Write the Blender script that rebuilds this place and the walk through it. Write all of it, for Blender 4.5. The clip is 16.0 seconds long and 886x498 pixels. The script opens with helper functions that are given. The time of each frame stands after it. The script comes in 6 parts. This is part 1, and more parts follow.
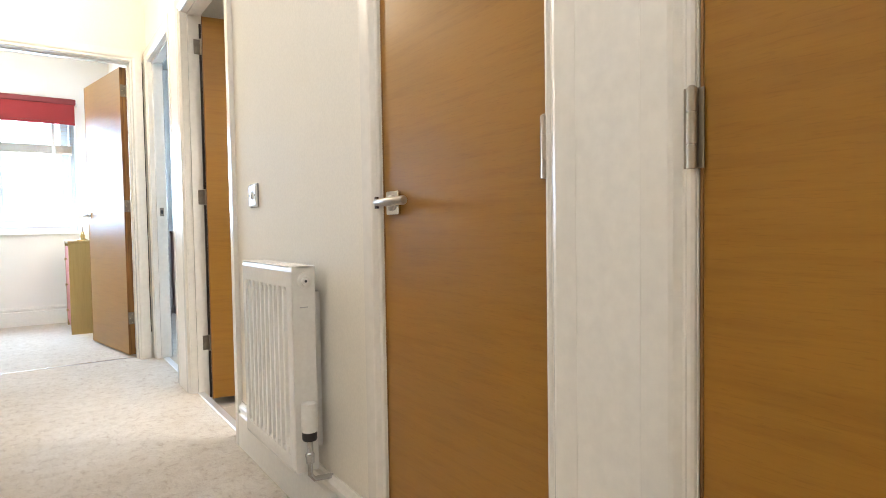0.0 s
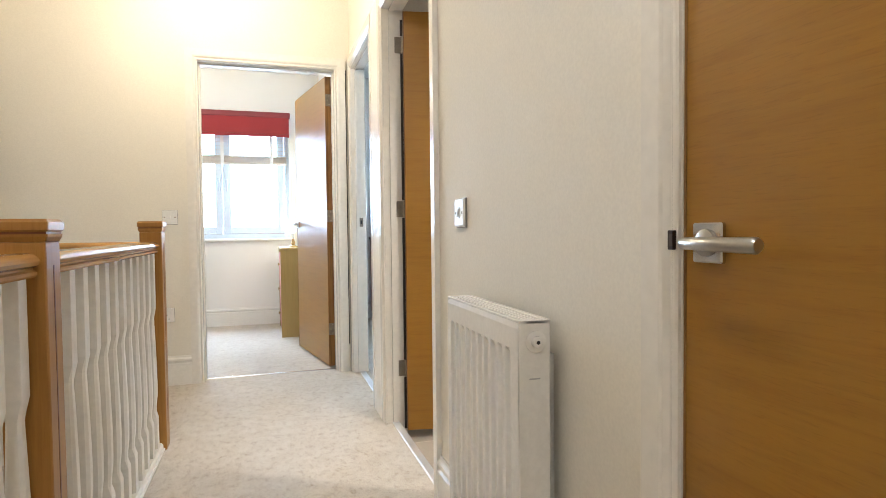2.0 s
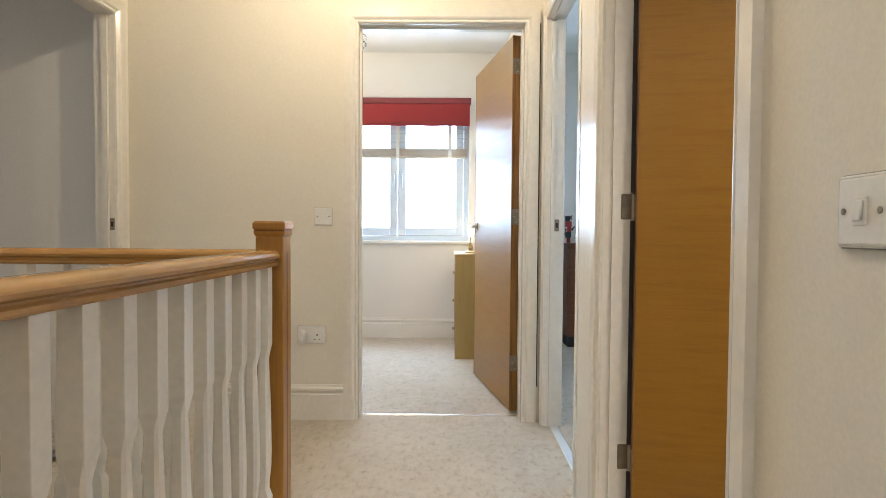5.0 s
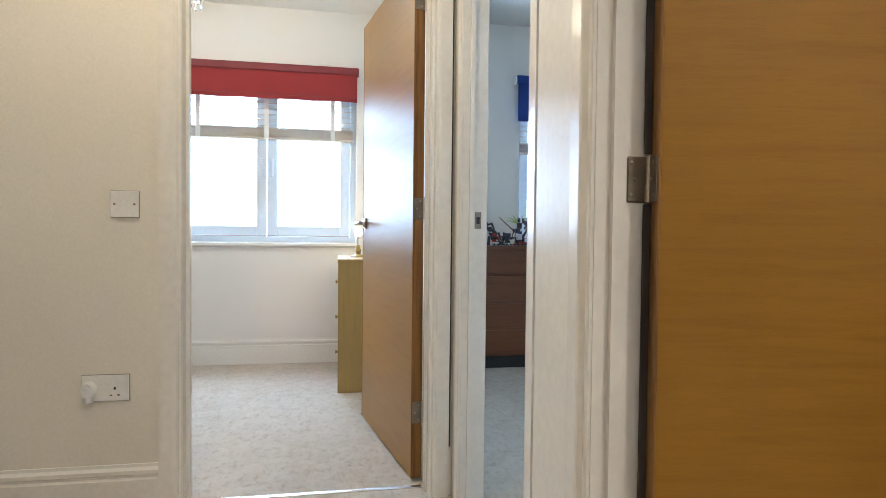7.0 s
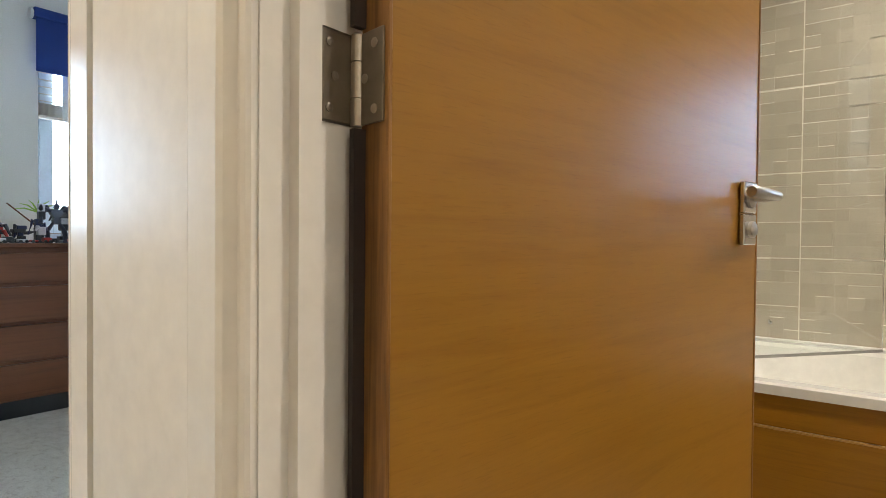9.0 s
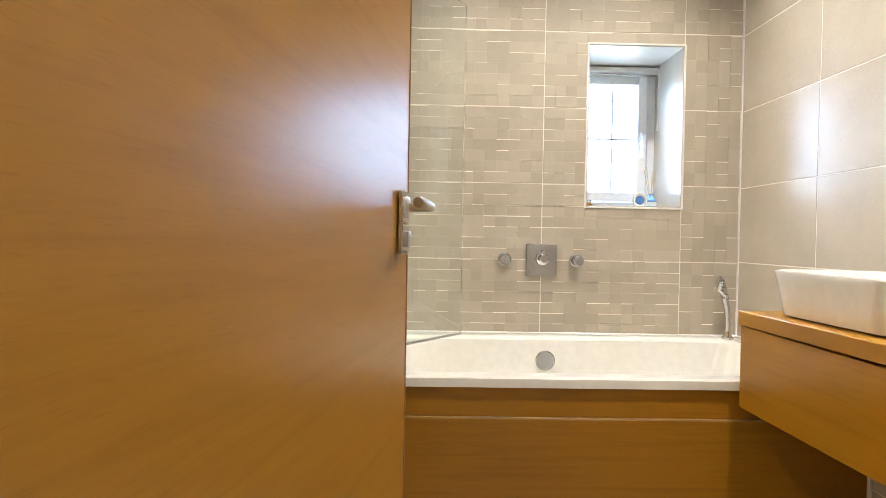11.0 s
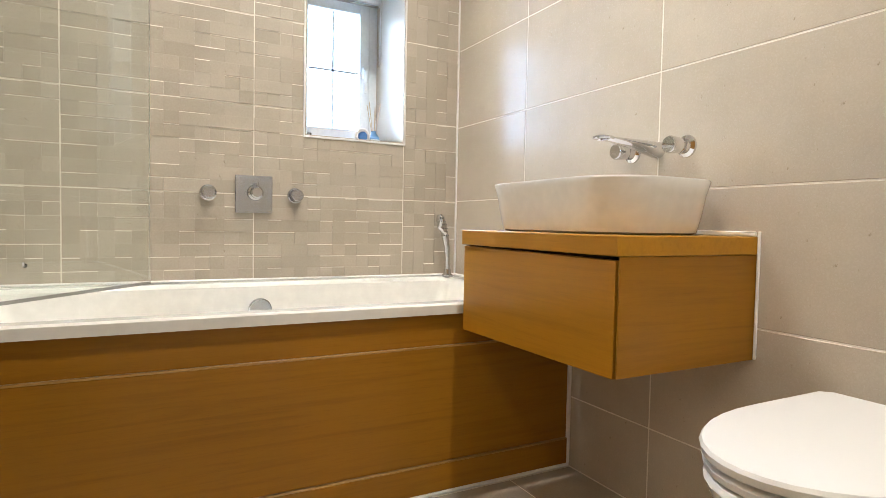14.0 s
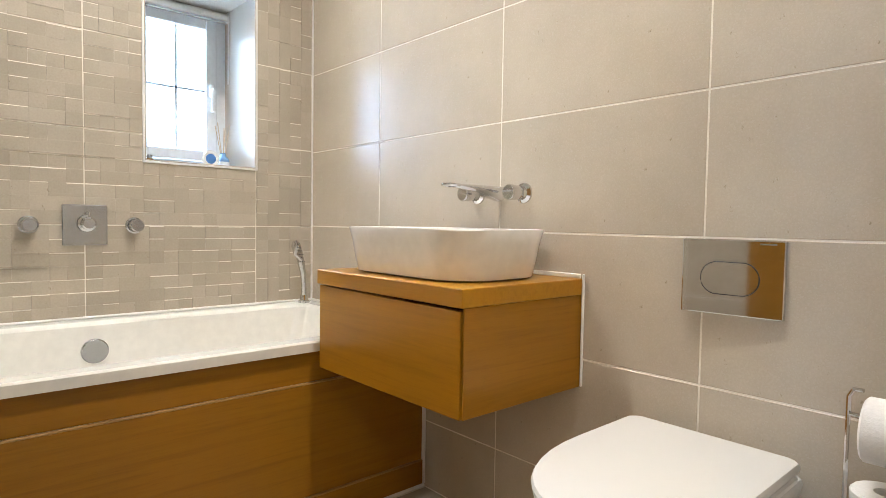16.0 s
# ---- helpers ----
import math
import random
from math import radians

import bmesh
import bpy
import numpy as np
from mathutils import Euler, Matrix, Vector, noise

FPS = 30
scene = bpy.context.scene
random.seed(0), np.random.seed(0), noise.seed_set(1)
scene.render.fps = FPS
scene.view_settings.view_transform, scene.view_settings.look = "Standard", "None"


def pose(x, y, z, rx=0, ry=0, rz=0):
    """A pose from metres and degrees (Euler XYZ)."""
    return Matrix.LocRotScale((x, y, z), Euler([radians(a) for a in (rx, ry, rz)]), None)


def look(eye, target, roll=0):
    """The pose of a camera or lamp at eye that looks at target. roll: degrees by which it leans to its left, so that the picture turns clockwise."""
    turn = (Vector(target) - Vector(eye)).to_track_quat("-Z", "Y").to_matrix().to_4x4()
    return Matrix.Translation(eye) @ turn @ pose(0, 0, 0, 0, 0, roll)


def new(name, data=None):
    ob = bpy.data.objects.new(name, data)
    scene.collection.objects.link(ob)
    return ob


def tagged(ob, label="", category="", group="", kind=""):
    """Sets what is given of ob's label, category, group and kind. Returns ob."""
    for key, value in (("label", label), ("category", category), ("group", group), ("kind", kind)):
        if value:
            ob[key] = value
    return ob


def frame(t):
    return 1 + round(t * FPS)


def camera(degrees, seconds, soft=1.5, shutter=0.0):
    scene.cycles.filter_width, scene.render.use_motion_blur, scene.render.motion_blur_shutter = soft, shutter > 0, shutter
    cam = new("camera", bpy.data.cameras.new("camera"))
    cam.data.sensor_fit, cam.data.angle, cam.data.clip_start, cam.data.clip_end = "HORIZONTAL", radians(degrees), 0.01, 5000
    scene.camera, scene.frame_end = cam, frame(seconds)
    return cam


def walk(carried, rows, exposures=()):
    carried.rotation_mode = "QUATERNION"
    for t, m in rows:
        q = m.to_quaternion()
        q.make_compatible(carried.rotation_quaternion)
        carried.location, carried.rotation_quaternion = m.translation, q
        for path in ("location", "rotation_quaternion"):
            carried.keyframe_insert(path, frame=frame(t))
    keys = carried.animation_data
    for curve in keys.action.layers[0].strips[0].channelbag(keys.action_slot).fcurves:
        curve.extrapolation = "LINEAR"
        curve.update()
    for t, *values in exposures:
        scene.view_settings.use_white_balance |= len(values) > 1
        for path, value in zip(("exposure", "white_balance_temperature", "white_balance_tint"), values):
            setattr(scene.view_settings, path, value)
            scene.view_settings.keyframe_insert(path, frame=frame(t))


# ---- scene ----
cam = camera(74.9, 16.0, soft=0.5)

PATH = [
    (0, (0.085, 0.01, 0.894), (1.238, 1.642, 0.818), -0.9),
    (0.5, (0.109, 0.138, 0.904), (1.073, 1.889, 0.831), -0.9),
    (1, (0.145, 0.309, 0.916), (0.922, 2.151, 0.845), -0.9),
    (1.5, (0.17, 0.413, 0.939), (0.816, 2.305, 0.872), -0.7),
    (2, (0.192, 0.526, 0.972), (0.78, 2.436, 0.906), -0.6),
    (2.5, (0.225, 0.614, 0.964), (0.759, 2.54, 0.898), -0.5),
    (3, (0.269, 0.683, 0.959), (0.644, 2.647, 0.893), -0.4),
    (3.5, (0.311, 0.851, 0.957), (0.522, 2.839, 0.891), -0.4),
    (4, (0.301, 1.093, 0.981), (0.37, 3.091, 0.916), -0.3),
    (4.2, (0.294, 1.174, 0.985), (0.323, 3.172, 0.92), -0.2),
    (6.3, (0.278, 2.151, 1.008), (0.238, 4.15, 0.954), 0.6),
    (6.5, (0.31, 2.245, 0.999), (0.343, 4.244, 0.944), 0.6),
    (7, (0.333, 2.429, 0.979), (0.685, 4.398, 0.928), 0.6),
    (7.5, (0.347, 2.596, 0.952), (1.117, 4.441, 0.913), 0.9),
    (8, (0.387, 2.722, 0.93), (1.421, 4.433, 0.896), 0.8),
    (8.5, (0.452, 2.824, 0.942), (1.705, 4.382, 0.907), 0.6),
    (9, (0.502, 2.99, 0.939), (2.089, 4.206, 0.905), 0.5),
    (9.5, (0.53, 3.081, 0.936), (2.364, 3.879, 0.912), 0.8),
    (10, (0.563, 3.119, 0.934), (2.523, 3.52, 0.91), 0.4),
    (10.2, (0.562, 3.126, 0.941), (2.539, 3.428, 0.915), 0.4),
    (12.3, (0.748, 3.132, 0.967), (2.696, 2.681, 0.905), 1.1),
    (12.5, (0.766, 3.125, 0.94), (2.703, 2.631, 0.87), 0.8),
    (13, (0.815, 3.052, 0.85), (2.715, 2.434, 0.765), 0.8),
    (13.5, (0.858, 3.036, 0.779), (2.7, 2.262, 0.687), 0.8),
    (14, (0.878, 3.034, 0.769), (2.645, 2.1, 0.682), 1.1),
    (14.5, (0.874, 3.038, 0.779), (2.584, 2.004, 0.69), 1.0),
    (15, (0.86, 3.052, 0.793), (2.513, 1.929, 0.697), 0.9),
    (15.5, (0.848, 3.048, 0.848), (2.428, 1.825, 0.756), 0.9),
    (16, (0.829, 3.05, 0.9), (2.322, 1.722, 0.81), 0.9),
]
walk(cam, [(t, look(eye, target, roll)) for t, eye, target, roll in PATH], [
    (0, 0.36, 6250, 10), (0.5, 0.10, 6000, 10), (1.0, 0.06, 6300, 10), (1.5, 0.06, 6550, 10), (2.0, 0.05, 6400, 10), (2.5, -0.22, 6300, 10), (3.5, -0.30, 6250, 10), (4.0, -0.33, 6800, 10),
    (6.5, -0.30, 6600, 10), (7.5, -0.44, 6150, 10), (8.5, -0.36, 6400, 10), (9.0, -0.22, 6950, 10), (9.5, 0.0, 6900, 10), (10.0, 0.14, 6800, 10), (12.5, -0.05, 6550, 10), (13.0, -0.06, 6450, 10),
    (14.0, 0.02, 6450, 10), (15.5, 0.06, 6450, 10), (16.0, -0.08, 6450, 10)])

# ---- world, daylight and lamps ----
world = bpy.data.worlds.new("world")
scene.world = world
world.use_nodes = True
wn = world.node_tree
sky = wn.nodes.new("ShaderNodeTexSky")
sky.sky_type = "NISHITA"
sky.sun_disc = False
sky.sun_elevation, sky.sun_rotation = radians(35), radians(200)
wn.links.new(sky.outputs[0], wn.nodes["Background"].inputs[0])
wn.nodes["Background"].inputs[1].default_value = 0.12

sun = new("sun", bpy.data.lights.new("sun", "SUN"))
sun.data.energy, sun.data.angle, sun.data.color = 1.2, radians(12), (1.0, 0.96, 0.9)
sun.matrix_world = look((6, -12, 12), (0, 0, 0))

DAY = (0.50, 0.71, 1.0)
WARM = (1.0, 0.86, 0.645)


def window_light(name, eye, target, w, h, watts, color=DAY):
    """Daylight from the sky in a window's opening."""
    lamp = new(name, bpy.data.lights.new(name, "AREA"))
    lamp.data.shape, lamp.data.size, lamp.data.size_y = "RECTANGLE", w, h
    lamp.data.energy, lamp.data.color = watts, color
    lamp.matrix_world = look(eye, target)
    return lamp


window_light("bedroom_daylight", (-0.2175, 7.16, 1.5), (-0.2175, 5.0, 1.5), 1.3, 1.2, 130)
window_light("second_bedroom_daylight", (2.35, 7.16, 1.5), (2.35, 5.0, 1.5), 1.25, 1.2, 170)
window_light("bathroom_daylight", (3.70, 2.2, 1.5), (2.0, 2.2, 1.5), 0.42, 0.72, 22, (0.40, 0.63, 1.0))
# fill lamp added to brighten the side room, in an invented opening
window_light("side_room_fill", (-3.66, 2.9, 1.5), (-2.0, 2.9, 1.5), 0.9, 1.1, 7, (0.85, 0.9, 1.0))

# first is the warm end lamp; the other two are added for daylight from behind
HALL_LAMPS = [(-0.15, 3.75, 41), (-0.10, 0.95, 28), (-0.10, -0.7, 12)]
BATH_LAMPS = [(2.62, 2.25, 15), (2.62, 3.0, 11), (1.50, 2.14, 21)]
CEIL = 2.64


def bulb(name, x, y, z, watts, radius, color, cone=None):
    lamp = new(name, bpy.data.lights.new(name, "SPOT" if cone else "POINT"))
    lamp.data.energy, lamp.data.color, lamp.data.shadow_soft_size = watts, color, radius
    if cone:
        lamp.data.spot_size, lamp.data.spot_blend = radians(cone), 0.8
    lamp.matrix_world = look((x, y, z), (x, y, 0))
    return lamp


for x, y, w in HALL_LAMPS:
    bulb("landing_light", x, y, CEIL - 0.11, w, 0.04, WARM if y > 2 else (0.99, 0.968, 0.95))
bulb("pendant_bulb", -0.485, 5.8, 2.30, 24, 0.05, (1.0, 0.86, 0.64))
bulb("table_lamp_bulb", 0.455, 6.34, 1.06, 5, 0.03, (1.0, 0.80, 0.52))
for x, y, w in BATH_LAMPS:
    bulb("downlight_bulb", x, y, CEIL - 0.03, w * 5, 0.025, (1.0, 0.965, 0.91), 124)

# ---- materials ----


def nodes_of(name):
    m = bpy.data.materials.new(name)
    m.use_nodes = True
    nt = m.node_tree
    return m, nt, nt.nodes["Principled BSDF"]


def ramp(nt, fac, stops):
    r = nt.nodes.new("ShaderNodeValToRGB")
    while len(r.color_ramp.elements) < len(stops):
        r.color_ramp.elements.new(0.5)
    for e, (p, c) in zip(r.color_ramp.elements, stops):
        e.position, e.color = p, (*c, 1)
    nt.links.new(fac, r.inputs[0])
    return r.outputs[0]


def noise_tex(nt, scale, stretch=(1, 1, 1), detail=4.0, rough=0.55, distortion=0.0):
    co = nt.nodes.new("ShaderNodeTexCoord")
    mp = nt.nodes.new("ShaderNodeMapping")
    mp.inputs["Scale"].default_value = stretch
    nt.links.new(co.outputs["Object"], mp.inputs[0])
    n = nt.nodes.new("ShaderNodeTexNoise")
    n.inputs["Scale"].default_value, n.inputs["Detail"].default_value = scale, detail
    n.inputs["Roughness"].default_value, n.inputs["Distortion"].default_value = rough, distortion
    nt.links.new(mp.outputs[0], n.inputs["Vector"])
    return n.outputs[0]


def bump(nt, bsdf, height, strength, distance):
    b = nt.nodes.new("ShaderNodeBump")
    b.inputs["Strength"].default_value, b.inputs["Distance"].default_value = strength, distance
    nt.links.new(height, b.inputs["Height"])
    nt.links.new(b.outputs[0], bsdf.inputs["Normal"])


def mul(nt, a, b, fac=1.0, mode="MULTIPLY"):
    m = nt.nodes.new("ShaderNodeMix")
    m.data_type, m.blend_type = "RGBA", mode
    m.inputs[0].default_value = fac
    nt.links.new(a, m.inputs[6])
    nt.links.new(b, m.inputs[7])
    return m.outputs[2]


def surface(name, dark, light, rough=0.5, metal=0.0, big=2.0, fine=60.0, bumps=0.15, depth=0.001, stretch=(1, 1, 1), coat=0.0):
    """A material with variation at two scales and fine relief."""
    m, nt, b = nodes_of(name)
    n1 = noise_tex(nt, big, stretch)
    n2 = noise_tex(nt, fine, stretch, 3.0)
    c1 = ramp(nt, n1, [(0.3, dark), (0.7, light)])
    c2 = ramp(nt, n2, [(0.3, (0.93, 0.93, 0.93)), (0.7, (1, 1, 1))])
    nt.links.new(mul(nt, c1, c2), b.inputs["Base Color"])
    r = ramp(nt, n1, [(0.3, (rough * 0.95,) * 3), (0.7, (min(1, rough * 1.05),) * 3)])
    nt.links.new(r, b.inputs["Roughness"])
    b.inputs["Metallic"].default_value = metal
    b.inputs["Coat Weight"].default_value = coat
    if bumps:
        bump(nt, b, n2, bumps, depth)
    return m


def wood(name, dark, light, grain=(1.2, 30, 30), rough=0.35, big=1.0, spec=0.36):
    """Veneer: fine streaks along one axis, slow colour drift, tiny pores."""
    m, nt, b = nodes_of(name)
    streak = noise_tex(nt, 2.2, grain, 6.0, 0.65, 0.4)
    drift = noise_tex(nt, big, tuple(0.4 + 0.05 * g for g in grain), 2.0)
    pores = noise_tex(nt, 14.0, tuple(g * 1.6 for g in grain), 2.0)
    c = ramp(nt, streak, [(0.25, dark), (0.55, light), (0.8, tuple(0.86 * v for v in light))])
    d = ramp(nt, drift, [(0.3, (0.84, 0.82, 0.78)), (0.7, (1, 1, 1))])
    p = ramp(nt, pores, [(0.30, (0.91, 0.89, 0.85)), (0.42, (1, 1, 1))])
    nt.links.new(mul(nt, mul(nt, c, d), p), b.inputs["Base Color"])
    r = ramp(nt, streak, [(0.3, (rough * 1.03,) * 3), (0.7, (rough * 0.97,) * 3)])
    nt.links.new(r, b.inputs["Roughness"])
    bump(nt, b, pores, 0.03, 0.0004)
    b.inputs["Specular IOR Level"].default_value = spec
    return m


def random_tint(m, low, high):
    """Lets pieces that share a material differ a little from one another."""
    nt = m.node_tree
    b = nt.nodes["Principled BSDF"]
    old = b.inputs["Base Color"].links[0].from_socket
    info = nt.nodes.new("ShaderNodeObjectInfo")
    nt.links.new(mul(nt, old, ramp(nt, info.outputs["Random"], [(0.0, low), (1.0, high)])), b.inputs["Base Color"])
    return m


PAINT = surface("cream_wall_paint", (0.77, 0.725, 0.635), (0.81, 0.765, 0.675), 0.75, big=1.3, fine=140, bumps=0.2, depth=0.0008)
PAINT_WHITE = surface("soft_white_wall_paint", (0.80, 0.77, 0.72), (0.83, 0.80, 0.75), 0.75, big=1.3, fine=140, bumps=0.2, depth=0.0008)
CEILING = surface("white_ceiling_paint", (0.82, 0.80, 0.76), (0.85, 0.83, 0.79), 0.85, big=1.0, fine=90, bumps=0.15)
GLOSS = surface("white_gloss_paint", (0.80, 0.76, 0.69), (0.84, 0.80, 0.73), 0.17, big=3, fine=35, bumps=0.02, depth=0.0004)
BOARD = surface("white_eggshell_paint", (0.80, 0.765, 0.70), (0.84, 0.805, 0.74), 0.26, big=3, fine=40, bumps=0.02, depth=0.0004)
BOARD.node_tree.nodes["Principled BSDF"].inputs["Specular IOR Level"].default_value = 0.05
SATIN = surface("white_satin_paint", (0.80, 0.77, 0.71), (0.84, 0.81, 0.75), 0.32, big=3, fine=60, bumps=0.08)
ENAMEL = surface("white_radiator_enamel", (0.80, 0.78, 0.74), (0.83, 0.81, 0.77), 0.22, big=4, fine=80, bumps=0.03)
PLASTIC = surface("white_plastic", (0.80, 0.79, 0.76), (0.83, 0.82, 0.79), 0.3, big=6, fine=80, bumps=0.0)
LID = surface("white_toilet_seat_plastic", (0.735, 0.72, 0.695), (0.75, 0.735, 0.71), 0.3, big=3, fine=500, bumps=0.0)
# white plastic with the recess's bluish shade put into its colour
UPVC_SHADED = surface("blue_shaded_window_plastic", (0.66, 0.74, 0.82), (0.70, 0.78, 0.86), 0.25, big=4, fine=60, bumps=0.0)
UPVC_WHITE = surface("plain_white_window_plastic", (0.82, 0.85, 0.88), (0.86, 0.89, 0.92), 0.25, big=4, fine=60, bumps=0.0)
CERAMIC = surface("white_glazed_ceramic", (0.82, 0.80, 0.76), (0.85, 0.83, 0.79), 0.08, big=2, fine=30, bumps=0.0, coat=0.4)
ACRYLIC = surface("white_bath_acrylic", (0.82, 0.80, 0.74), (0.85, 0.83, 0.78), 0.12, big=2, fine=30, bumps=0.0, coat=0.3)
OAK_H = wood("oak_veneer_crosswise", (0.275, 0.126, 0.016), (0.335, 0.160, 0.022), (1.6, 30, 22), 0.33)
OAK_V = wood("oak_veneer_upright", (0.30, 0.137, 0.028), (0.40, 0.195, 0.046), (30, 30, 1.2), 0.33)
OAK_Y = wood("oak_rail", (0.38, 0.19, 0.055), (0.51, 0.28, 0.09), (30, 1.2, 30), 0.2, spec=0.55)
OAK_X = wood("oak_rail_across", (0.40, 0.20, 0.06), (0.54, 0.30, 0.10), (1.2, 30, 30), 0.2, spec=0.55)
BATH_OAK_Y = wood("bathroom_oak_along", (0.285, 0.126, 0.008), (0.375, 0.168, 0.011), (24, 1.0, 24), 0.33)
BATH_OAK_X = wood("bathroom_oak_across", (0.37, 0.170, 0.010), (0.46, 0.215, 0.014), (1.0, 24, 24), 0.33)
EDGE_OAK = wood("oak_lipping", (0.07, 0.028, 0.010), (0.30, 0.145, 0.042), (30, 30, 1.2), 0.45)
PALE_OAK = wood("pale_olive_oak", (0.31, 0.205, 0.070), (0.38, 0.255, 0.092), (20, 20, 1.0), 0.4)
DARK_WOOD = wood("dark_red_brown_wood", (0.12, 0.040, 0.016), (0.19, 0.066, 0.026), (1.0, 24, 24), 0.35)
# lighter oak that paints the highlight on the panel boards' top edges
LIT_EDGE = wood("lit_oak_edge", (0.38, 0.205, 0.058), (0.52, 0.31, 0.11), (24, 1.0, 24), 0.4)
BLACK = surface("black_plinth", (0.012, 0.012, 0.014), (0.02, 0.02, 0.022), 0.5, bumps=0.0)
STEEL = surface("satin_steel", (0.42, 0.40, 0.37), (0.52, 0.50, 0.47), 0.32, 1.0, big=8, fine=200, bumps=0.06)
HINGE = surface("aged_steel_hinge", (0.23, 0.195, 0.155), (0.32, 0.28, 0.225), 0.4, 1.0, big=20, fine=120, bumps=0.08)
BARREL = surface("worn_steel_barrel", (0.40, 0.34, 0.27), (0.52, 0.46, 0.38), 0.3, 1.0, big=20, fine=120, bumps=0.06)
ALUMINIUM = surface("brushed_aluminium", (0.78, 0.78, 0.78), (0.86, 0.86, 0.86), 0.5, 1.0, big=8, fine=160, bumps=0.08)
CHROME = surface("polished_chrome", (0.66, 0.66, 0.67), (0.72, 0.72, 0.73), 0.06, 1.0, big=4, fine=60, bumps=0.0)
CHROME_SATIN = surface("satin_chrome", (0.55, 0.56, 0.58), (0.62, 0.63, 0.65), 0.22, 1.0, big=4, fine=60, bumps=0.0)
RED = surface("red_blind_fabric", (0.235, 0.018, 0.020), (0.285, 0.024, 0.026), 0.85, big=3, fine=300, bumps=0.3)
RED_DARK = surface("dark_red_cassette", (0.16, 0.016, 0.020), (0.20, 0.02, 0.026), 0.6, big=3, fine=200, bumps=0.1)
BLUE = surface("blue_blind_fabric", (0.008, 0.035, 0.20), (0.012, 0.05, 0.26), 0.85, big=3, fine=300, bumps=0.3)
SLAT = surface("pale_wood_slat", (0.60, 0.52, 0.42), (0.68, 0.60, 0.50), 0.5, big=6, fine=60, bumps=0.05)
# grout colour, also used as painted highlight on relief tile tops
GROUT_AND_GLINT = surface("cream_grout_and_tile_glint", (0.80, 0.75, 0.66), (0.86, 0.81, 0.72), 0.85, big=6, fine=200, bumps=0.3)
SEALANT = surface("white_sealant", (0.82, 0.80, 0.76), (0.86, 0.84, 0.80), 0.35, big=6, fine=60, bumps=0.05)
# near-black colour that stands in for shade in narrow gaps
GAP_SHADE = surface("dark_shadow_gap", (0.02, 0.012, 0.008), (0.03, 0.018, 0.012), 0.7, bumps=0.0)


def carpet_material():
    m, nt, b = nodes_of("oatmeal_carpet")
    tuft = noise_tex(nt, 190.0, detail=3.0, rough=0.7)
    patch = noise_tex(nt, 36.0, (1.0, 0.6, 1.0), 6.0, 0.78)
    wear = noise_tex(nt, 1.1, detail=3.0)
    c = ramp(nt, tuft, [(0.30, (0.40, 0.33, 0.26)), (0.48, (0.64, 0.575, 0.49)), (0.72, (0.74, 0.68, 0.60))])
    p = ramp(nt, patch, [(0.32, (0.68, 0.62, 0.55)), (0.50, (1, 1, 1))])
    w = ramp(nt, wear, [(0.3, (0.92, 0.90, 0.87)), (0.7, (1, 1, 1))])
    tread = ramp(nt, noise_tex(nt, 9.0, detail=5.0, rough=0.7), [(0.36, (0.90, 0.875, 0.84)), (0.60, (1, 1, 1))])
    w = mul(nt, w, tread)
    nt.links.new(mul(nt, mul(nt, c, p), w), b.inputs["Base Color"])
    b.inputs["Roughness"].default_value = 0.95
    b.inputs["Sheen Weight"].default_value = 0.15
    add = nt.nodes.new("ShaderNodeMath")
    add.operation = "ADD"
    nt.links.new(tuft, add.inputs[0])
    nt.links.new(patch, add.inputs[1])
    bump(nt, b, add.outputs[0], 0.7, 0.006)
    return m


def tile_material(name, dark, light, rough):
    """Stone-look porcelain: soft clouds, fine grain, a few dark pits and faint streaks."""
    m, nt, b = nodes_of(name)
    cloud = noise_tex(nt, 3.0, detail=6.0, rough=0.6)
    grain = noise_tex(nt, 160.0, detail=3.0)
    pits = noise_tex(nt, 48.0, (1.0, 1.0, 0.6), 4.0, 0.7)
    c = ramp(nt, cloud, [(0.3, dark), (0.7, light)])
    g = ramp(nt, grain, [(0.3, (0.91, 0.90, 0.89)), (0.7, (1, 1, 1))])
    p = ramp(nt, pits, [(0.26, (0.62, 0.58, 0.52)), (0.33, (1, 1, 1))])
    nt.links.new(mul(nt, mul(nt, c, g), p), b.inputs["Base Color"])
    r = ramp(nt, grain, [(0.3, (rough * 1.15,) * 3), (0.7, (rough * 0.9,) * 3)])
    nt.links.new(r, b.inputs["Roughness"])
    bump(nt, b, grain, 0.10, 0.0006)
    return m


CARPET = carpet_material()
TILE = random_tint(tile_material("beige_stone_tile", (0.498, 0.435, 0.348), (0.578, 0.512, 0.414), 0.25), (0.95, 0.95, 0.95), (1, 1, 1))
MOSAIC = random_tint(tile_material("beige_relief_tile", (0.465, 0.412, 0.332), (0.555, 0.493, 0.402), 0.42), (0.94, 0.94, 0.94), (1, 1, 1))
FLOOR_TILE = random_tint(tile_material("beige_floor_tile", (0.40, 0.35, 0.28), (0.48, 0.42, 0.34), 0.35), (0.93, 0.93, 0.93), (1, 1, 1))


def island_tint(m, low, high):
    nt = m.node_tree
    b = nt.nodes["Principled BSDF"]
    old = b.inputs["Base Color"].links[0].from_socket
    geo = nt.nodes.new("ShaderNodeNewGeometry")
    nt.links.new(mul(nt, old, ramp(nt, geo.outputs["Random Per Island"], [(0.0, low), (1.0, high)])), b.inputs["Base Color"])


island_tint(MOSAIC, (0.85, 0.835, 0.81), (1, 1, 1))


